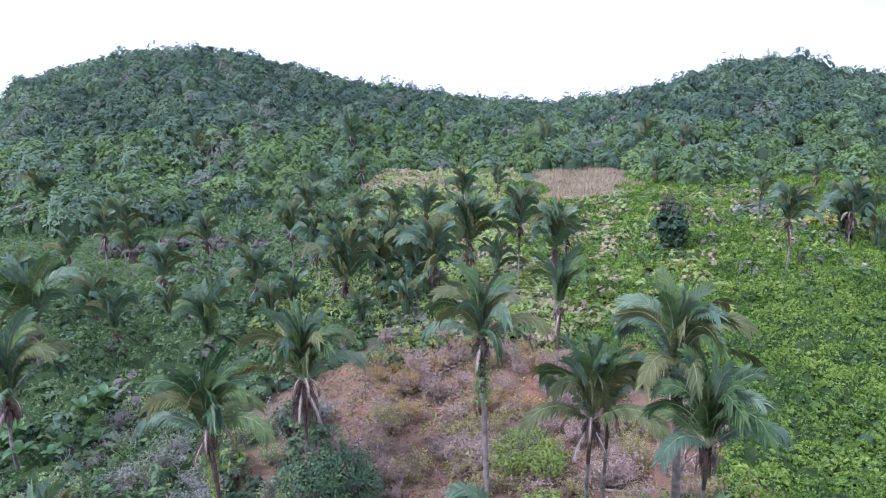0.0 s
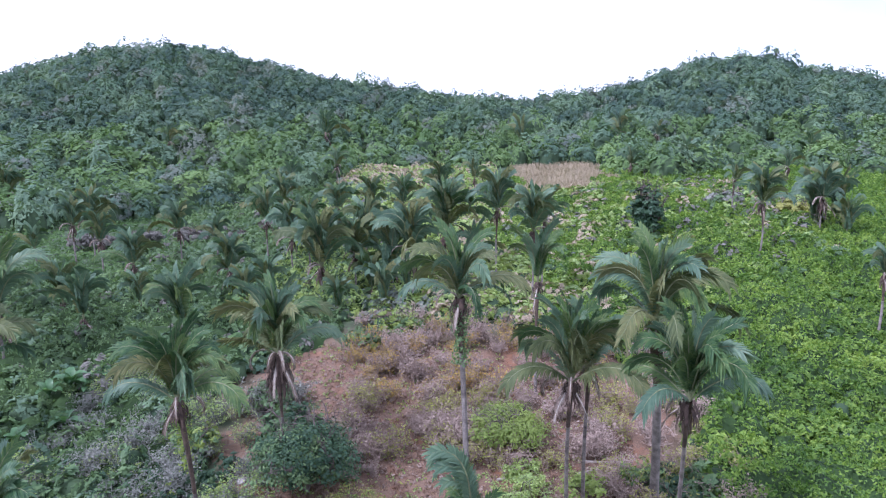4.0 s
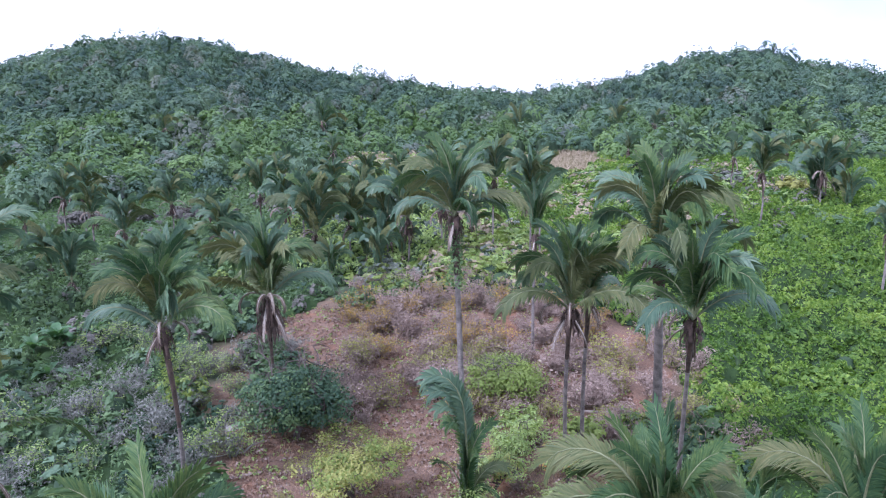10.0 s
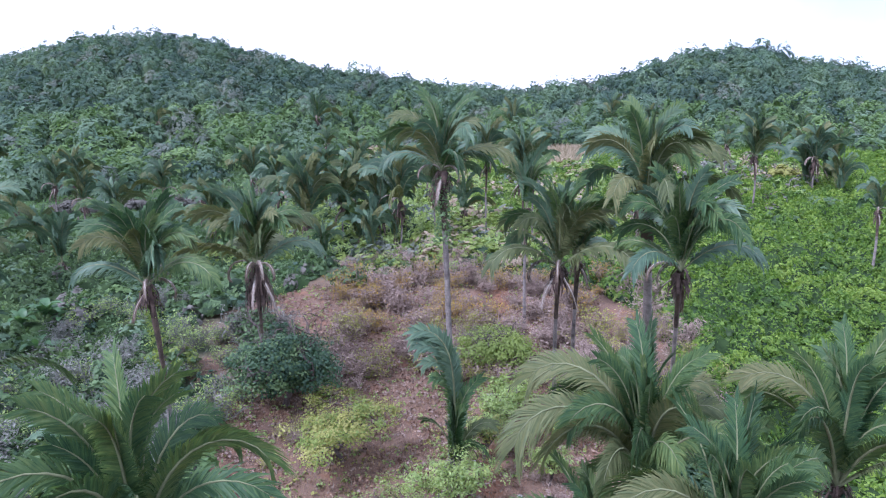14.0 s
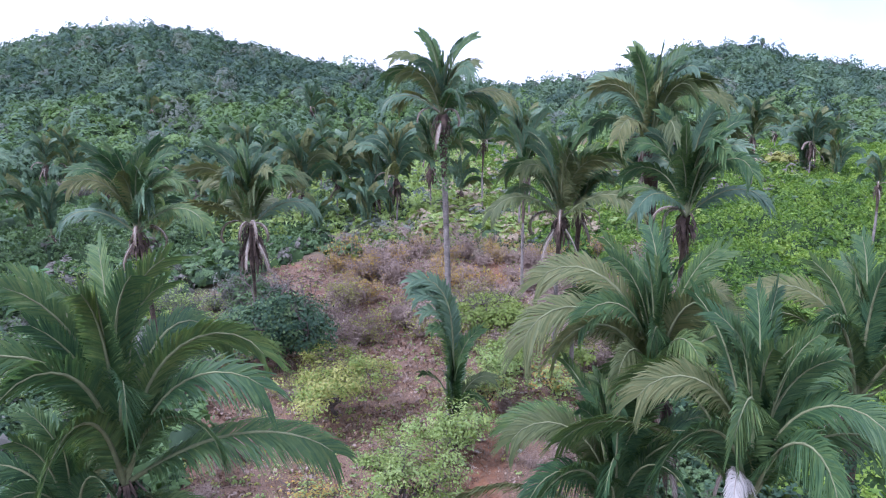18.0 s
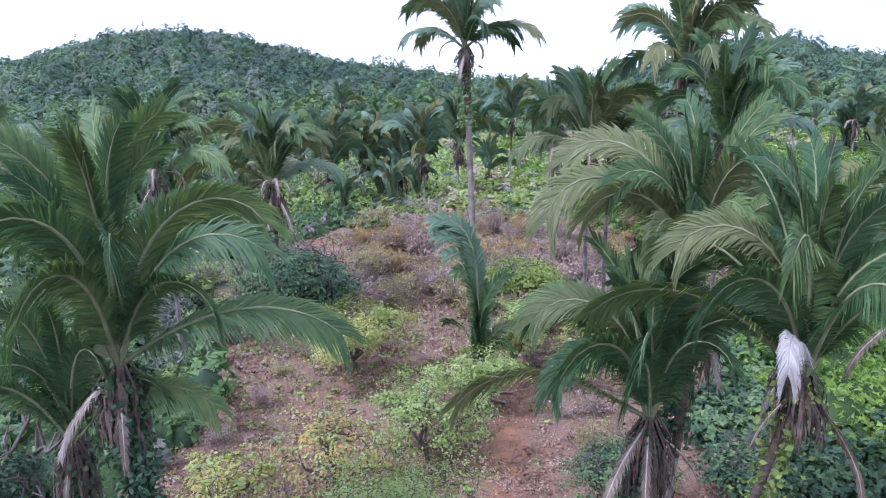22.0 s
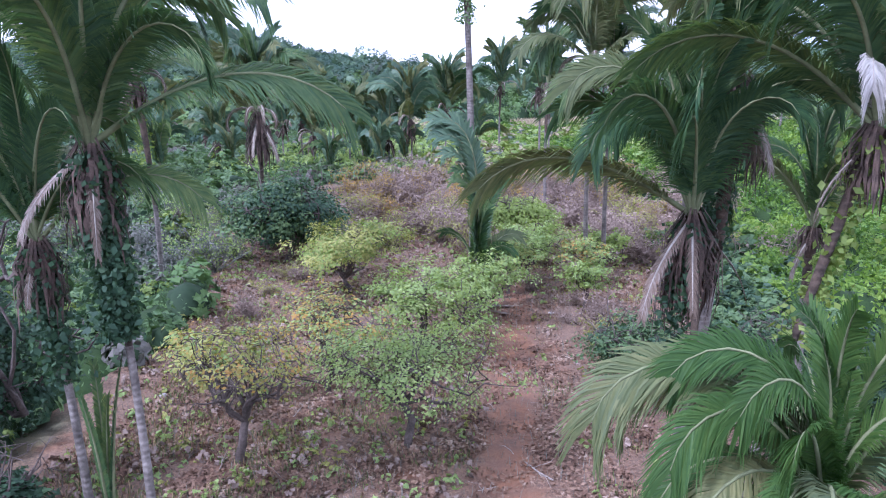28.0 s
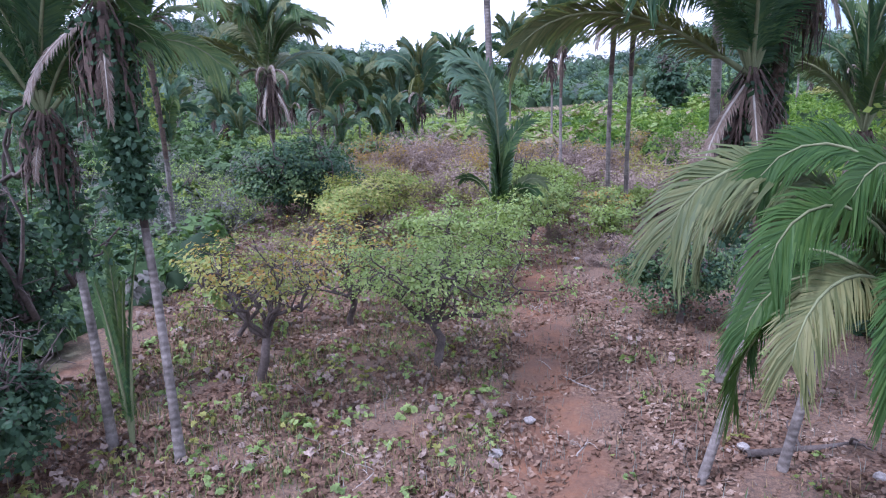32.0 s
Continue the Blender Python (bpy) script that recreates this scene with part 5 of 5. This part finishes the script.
small_tree("cashew_tree", spot(11.8, 50.5), 5.2, 3.4, 234, M_CASHEW, 2400, 0.13, "small pale green tree on the bare soil", "tree", "orchard trees", open_form=0.35, second=M_ORANGE, share=0.25)
small_tree("cashew_tree", spot(20.0, 57.0), 4.0, 3.4, 217, M_LIME, 1300, 0.19, "small leafy bush at the foot of the palms", "bush", open_form=0.2, second=M_SHRUB, share=0.4)
small_tree("acacia_bush", spot(9.2, 30.4), 6.2, 4.6, 210, M_SHRUB, 12000, 0.095, "dense feathery green bush", "bush", open_form=0.1, limbs=8, second=M_DARK, share=0.35)
small_tree("acacia_bush", spot(15.4, 31.5), 5.4, 3.6, 218, M_DARK, 6000, 0.13, "leafy green bush under the palms", "bush", open_form=0.1, limbs=8, second=M_SHRUB, share=0.35)
small_tree("acacia_bush", spot(-12.2, 18.6), 4.4, 4.6, 226, M_DARK, 7500, 0.12, "dense dark bush in deep shade", "bush", open_form=0.1, limbs=8)
small_tree("acacia_bush", spot(-13.4, 16.4), 4.6, 4.4, 227, M_DARK, 7500, 0.12, "dense dark bush in deep shade", "bush", open_form=0.1, limbs=8)
small_tree("slender_tree", spot(48.8, 142.5), 9.0, 16.0, 220, M_DARK, 4600, 0.5, "tall narrow dark green tree on the slope", "tree", open_form=0.1, limbs=8)
small_tree("round_bush", spot(91.0, 160.0), 10.0, 7.0, 221, M_YELLOW, 2400, 0.6, "rounded yellow-green bush on the slope", "bush", open_form=0.1)
small_tree("round_bush", spot(80.0, 172.0), 12.0, 7.5, 222, M_TWIG_GREY, 2600, 0.55, "rounded grey half-bare bush on the slope", "bush", open_form=0.1, second=M_SHRUB, share=0.3)
small_tree("round_bush", spot(-4.0, 95.0), 8.0, 3.8, 223, M_LIME, 2200, 0.3, "low lime-green bush below the palms", "bush", open_form=0.1, second=M_SHRUB, share=0.4)
small_tree("round_bush", spot(-9.0, 90.0), 7.0, 3.6, 224, M_SHRUB, 2200, 0.3, "low green bush below the palms", "bush", open_form=0.1, second=M_LIME, share=0.3)
small_tree("round_bush", spot(-19.0, 74.0), 7.0, 4.6, 225, M_SHRUB, 2400, 0.3, "green bush beside the clearing", "bush", open_form=0.1)
small_tree("round_bush", spot(-25.0, 66.0), 6.0, 4.0, 226, M_LIME, 1700, 0.28, "yellowish green bush beside the clearing", "bush", open_form=0.1, second=M_SHRUB, share=0.5)
for k in range(9):
    a = random.Random(900 + k)
    small_tree("grey_shrub", spot(-92 + 6 * k + a.uniform(-2, 2), 176 + a.uniform(-8, 8)), a.uniform(7, 11), a.uniform(4, 6), 930 + k, M_MAUVE, 1900, 0.45, "grey-mauve half-bare bush at the field's edge", "bush", "grey bushes", open_form=0.1)

for k in range(30):
    a = random.Random(700 + k)
    u = -0.66 + 1.36 * (k + a.uniform(-0.4, 0.4)) / 29
    y = 480 + 48 * float(ease(0.05, 0.35, -u)) + 25 * float(ease(0.05, 0.3, u)) + a.uniform(-6, 2)
    small_tree("ridge_tree", spot(u * y, y, 1.5), a.uniform(5, 9), a.uniform(6, 10), 740 + k, M_FOREST[k % 2], 420, 0.85, "dark tree standing out on the hill's ridge", "tree", "ridge trees", open_form=0.15, limbs=5)

# Trees and one palm that stand clear of the ridge.
for k, (u, w, h) in enumerate(((-0.565, 7, 8), (-0.46, 10, 9), (-0.355, 12, 11), (-0.28, 9, 10), (-0.24, 5, 9), (-0.055, 8, 9), (0.025, 6, 9), (0.1, 13, 9), (0.18, 10, 8), (0.41, 7, 9), (0.47, 9, 10), (0.488, 8, 9), (0.505, 7, 9), (0.6, 8, 8), (0.635, 8, 8))):
    y = 478 + 48 * float(ease(0.05, 0.35, -u)) + 25 * float(ease(0.05, 0.3, u))
    small_tree("ridge_tree", spot(u * y, y, 2.0), w, h, 780 + k, M_FOREST[k % 2], 700, 0.8, "dark tree standing out on the hill's ridge", "tree", "ridge trees", open_form=0.15, limbs=5)
palm(spot(0.524 * 503, 503), (0, 0, 12.0), 4.2, 97, fronds=14, dead=0, skirt=0.5, label="small far palm on the hill's ridge")

# Leafless shrubs stand all over the clearing and at its sides.
for k in range(240):
    a = random.Random(1200 + k)
    if k < 62 or 120 <= k < 180:
        x, y = a.uniform(-10, 17), a.uniform(62, 102)
    elif k < 82 or k >= 215:
        x, y = a.uniform(17, 31), a.uniform(53, 92)
    elif k < 104 or 180 <= k < 215:
        x, y = a.uniform(-42, -16), a.uniform(48, 88)
    else:
        x, y = a.choice((a.uniform(-14, -7), a.uniform(6, 11))), a.uniform(36, 62)
    w = a.uniform(2.6, 5.4) if not 104 <= k < 120 else a.uniform(1.6, 2.8)
    grey = 82 <= k < 104 or 180 <= k < 215
    leafy = a.uniform(0, 1)
    crown = (M_CASHEW if grey else M_ORANGE if y > 76 else M_YELLOW) if leafy < 0.4 else M_TWIG_GREY if grey else M_TWIG
    bare_shrub(spot(x, y), w, w * a.uniform(0.5, 0.8), 1200 + k, M_TWIG_GREY if grey else M_TWIG, "grey leafless shrub with tangled twigs" if grey else "mauve-brown leafless shrub with fine twigs", "bare shrubs", 0, crown)

banana(spot(-11.6, 19.6), 2.6, 301)
for k in range(10):
    a = random.Random(320 + k)
    banana(spot(-45 + a.uniform(-7, 6), 74 + a.uniform(-9, 9)), a.uniform(3.0, 4.6), 310 + k)

# ---- litter, weeds and fallen wood ----
def clearing(x, y, rng):
    return (np.abs(x - 2) < 13 + 0.11 * y) & (y > 10) & (y < 92)


spots, rng = strewn(61, 120000, -22, 26, 10, 90, clearing)
near, _ = strewn(67, 34000, -13, 11, 12, 36, lambda x, y, r: clearing(x, y, r) & (r.uniform(size=x.shape) < 0.35 + 0.65 * (np.abs(x + 1.05 - 0.145 * y) > 1.0)))
spots = np.concatenate([spots, near])
v, f = leaf_quads(spots + (0, 0, 0.05), rng.normal(size=spots.shape) * 0.4 + (0, 0, 1), rng.uniform(0.05, 0.16, len(spots)), rng, 1.7)
tagged(new("leaf_litter", mesh_fast("leaf_litter", v, f, M_LITTER)), "brown and pale fallen leaves on the soil", "leaf litter", kind="stuff")


def grass(name, seed, count, box, keep, material, label, tall, wide, category="grass"):
    """Thin upright blades, each bent to its own side."""
    spots, rng = strewn(seed, count, *box, keep)
    k = len(spots)
    a = rng.uniform(0, 2 * math.pi, k)
    out = np.stack([np.cos(a), np.sin(a), 0 * a], 1)
    side = np.stack([-np.sin(a), np.cos(a), 0 * a], 1) * wide
    h = tall * rng.uniform(0.4, 1.2, (k, 1))
    mid = spots + out * h * 0.15 + np.array([[0, 0, 1]]) * h * 0.6
    tip = spots + out * h * rng.uniform(0.2, 0.7, (k, 1)) + np.array([[0, 0, 1]]) * h
    v = np.stack([spots - side, spots + side, mid + side * 0.8, mid - side * 0.8, tip + side * 0.15, tip - side * 0.15], 1).reshape(-1, 3)
    i = np.arange(k)[:, None] * 6
    f = np.concatenate([i + np.array([[0, 1, 2, 3]]), i + np.array([[3, 2, 4, 5]])])
    return tagged(new(name, mesh_fast(name, v, f, material)), label, category, kind="stuff")


def patchy(x, y, rng):
    p = np.sin(x * 0.9 + 1.7 * np.sin(y * 0.5)) * np.sin(y * 0.8 + 1.3 * np.cos(x * 0.6)) + rng.normal(size=x.shape) * 0.35
    track = np.abs(x + 1.05 - 0.145 * y) < 1.3
    return (p > np.where((x > 0.145 * y) & (y < 46), 0.85, 0.05)) & ~track & clearing(x, y, rng)


grass("dry_grass", 62, 48000, (-18, 20, 11, 60), patchy, M_DRY, "short dry grass tufts on the soil", 0.3, 0.012)
grass("weeds", 63, 24000, (-14, 12, 11, 34), patchy, M_FROND_OLD, "pale green low weeds on the soil", 0.26, 0.02, "weeds")
grass("twig_litter", 64, 9000, (-16, 18, 11, 75), clearing, M_TWIG_GREY, "grey twigs standing and lying in the litter", 0.5, 0.009, "twigs")
grass("dry_stalks", 65, 26000, (28, 82, 212, 300), lambda x, y, r: in_dry(x, y), M_TAN, "field of dry tan stalks below the hill", 2.3, 0.11, "crop")
spots, rng = strewn(66, 6000, -14, 14, 11, 46, patchy)
v, f = leaf_quads(spots + np.stack([0 * spots[:, 0], 0 * spots[:, 0], rng.uniform(0.03, 0.35, len(spots))], 1), rng.normal(size=spots.shape) * 0.5 + (0, 0, 1), rng.uniform(0.05, 0.13, len(spots)), rng, 1.4)
tagged(new("low_plants", mesh_fast("low_plants", v, f, M_LIME)), "small light green plants on the soil", "plants", kind="stuff")

for k, (mat, tone) in enumerate(((M_CASHEW, "pale green"), (M_TWIG, "brownish dry"), (M_LITTER, "brown withered"), (M_YELLOW, "yellowish"))):
    spots, rng = strewn(70 + k, (3200, 3400, 3600, 1300)[k], -24, 28, 11, 92, lambda x, y, r: clearing(x, y, r) & (np.abs(x + 1.05 - 0.145 * y) > 1.1) & ((x < 0.145 * y) | (y > 46) | (r.uniform(size=x.shape) < 0.12)))
    canopy("ground_weeds", spots, rng.uniform(0.3, 1.0, len(spots)), mat, f"{tone} low weeds scattered over the soil", 6, 0.12, 75 + k, 0.6, "weeds", 5)

fallen_log(spot(8.9, 60.9), 4.5, 0.16, 12, 401)
fallen_log(spot(18.2, 63.4), 4.2, 0.15, -4, 402)
fallen_log(spot(16.5, 61.6), 3.4, 0.12, 14, 403)
fallen_log(spot(-19.6, 61.7), 5.0, 0.13, 4, 404, "fallen pale branched trunk on the soil")
fallen_log(spot(-17.5, 48.5), 3.2, 0.08, 5, 405, "thin fallen branch on the soil")
fallen_log(spot(8.6, 20.0), 3.4, 0.11, 8, 406, "dark fallen log under the palms")
fallen_log(spot(3.4, 25.0), 2.4, 0.035, 122, 407, "thin pale stick on the path")
fallen_log(spot(-2.6, 19.6), 2.6, 0.03, 60, 408, "thin grey fallen branch")
fallen_log(spot(-4.2, 20.8), 2.2, 0.03, -40, 409, "thin grey fallen branch")
fallen_log(spot(1.2, 23.5), 1.8, 0.03, 15, 410, "thin grey fallen branch")
fallen_log(spot(2.9, 20.8), 1.8, 0.03, 65, 411, "thin grey fallen branch")


for k in range(26):
    a = random.Random(440 + k)
    x, y = a.uniform(-9, 8), a.uniform(16, 34)
    fallen_log(spot(x, y), a.uniform(0.8, 2.4), a.uniform(0.012, 0.028), a.uniform(0, 180), 450 + k, "thin grey fallen stick in the litter", "fallen_stick")


def fallen_frond(place, size, turn, seed, label="dry pale palm frond lying on the soil"):
    ob = thing("fallen_frond", place, label, "palm frond", "fallen fronds", turn)
    me = frond_mesh("droop", seed % 3, False, M_FROND_DEAD, M_RACHIS_DEAD)
    add_frond("blade", me, ob, "", Matrix.Translation((0, 0, 0.12)) @ Matrix.Diagonal((size, size, size * 0.08, 1)))
    return ob


for k, (x, y, size, turn) in enumerate(((10.8, 55.0, 3.4, 40), (12.2, 54.0, 2.6, 60), (6.7, 52.5, 3.0, 20), (5.6, 45.0, 3.0, 190), (5.0, 43.0, 2.2, 150), (8.2, 51.0, 2.4, 100), (6.2, 17.6, 2.2, 200), (-16.0, 52.0, 2.4, 30))):
    fallen_frond(spot(x, y), size, turn, 420 + k)


def stone(place, size, seed):
    rng = np.random.default_rng(seed)
    bm = bmesh.new()
    bmesh.ops.create_icosphere(bm, subdivisions=2, radius=size)
    for w in bm.verts:
        w.co *= 1 + 0.3 * noise.noise(w.co * (1.6 / size) + Vector((seed, 0, 0)))
        w.co.z *= 0.6
    me = bpy.data.meshes.new("stone")
    bm.to_mesh(me)
    bm.free()
    me.materials.append(M_ROCK)
    ob = new("stone", me)
    ob.matrix_basis = pose(place[0], place[1], place[2] + size * 0.3, 0, 0, rng.uniform(0, 360))
    return tagged(ob, "small pale stone on the soil", "stone", "stones")


stone(spot(-19.0, 61.0), 0.45, 501)
stone(spot(0.4, 20.2), 0.2, 502)
for k in range(16):
    a = random.Random(520 + k)
    stone(spot(a.uniform(-14, 10), a.uniform(16, 56)), a.uniform(0.07, 0.2), 503 + k)
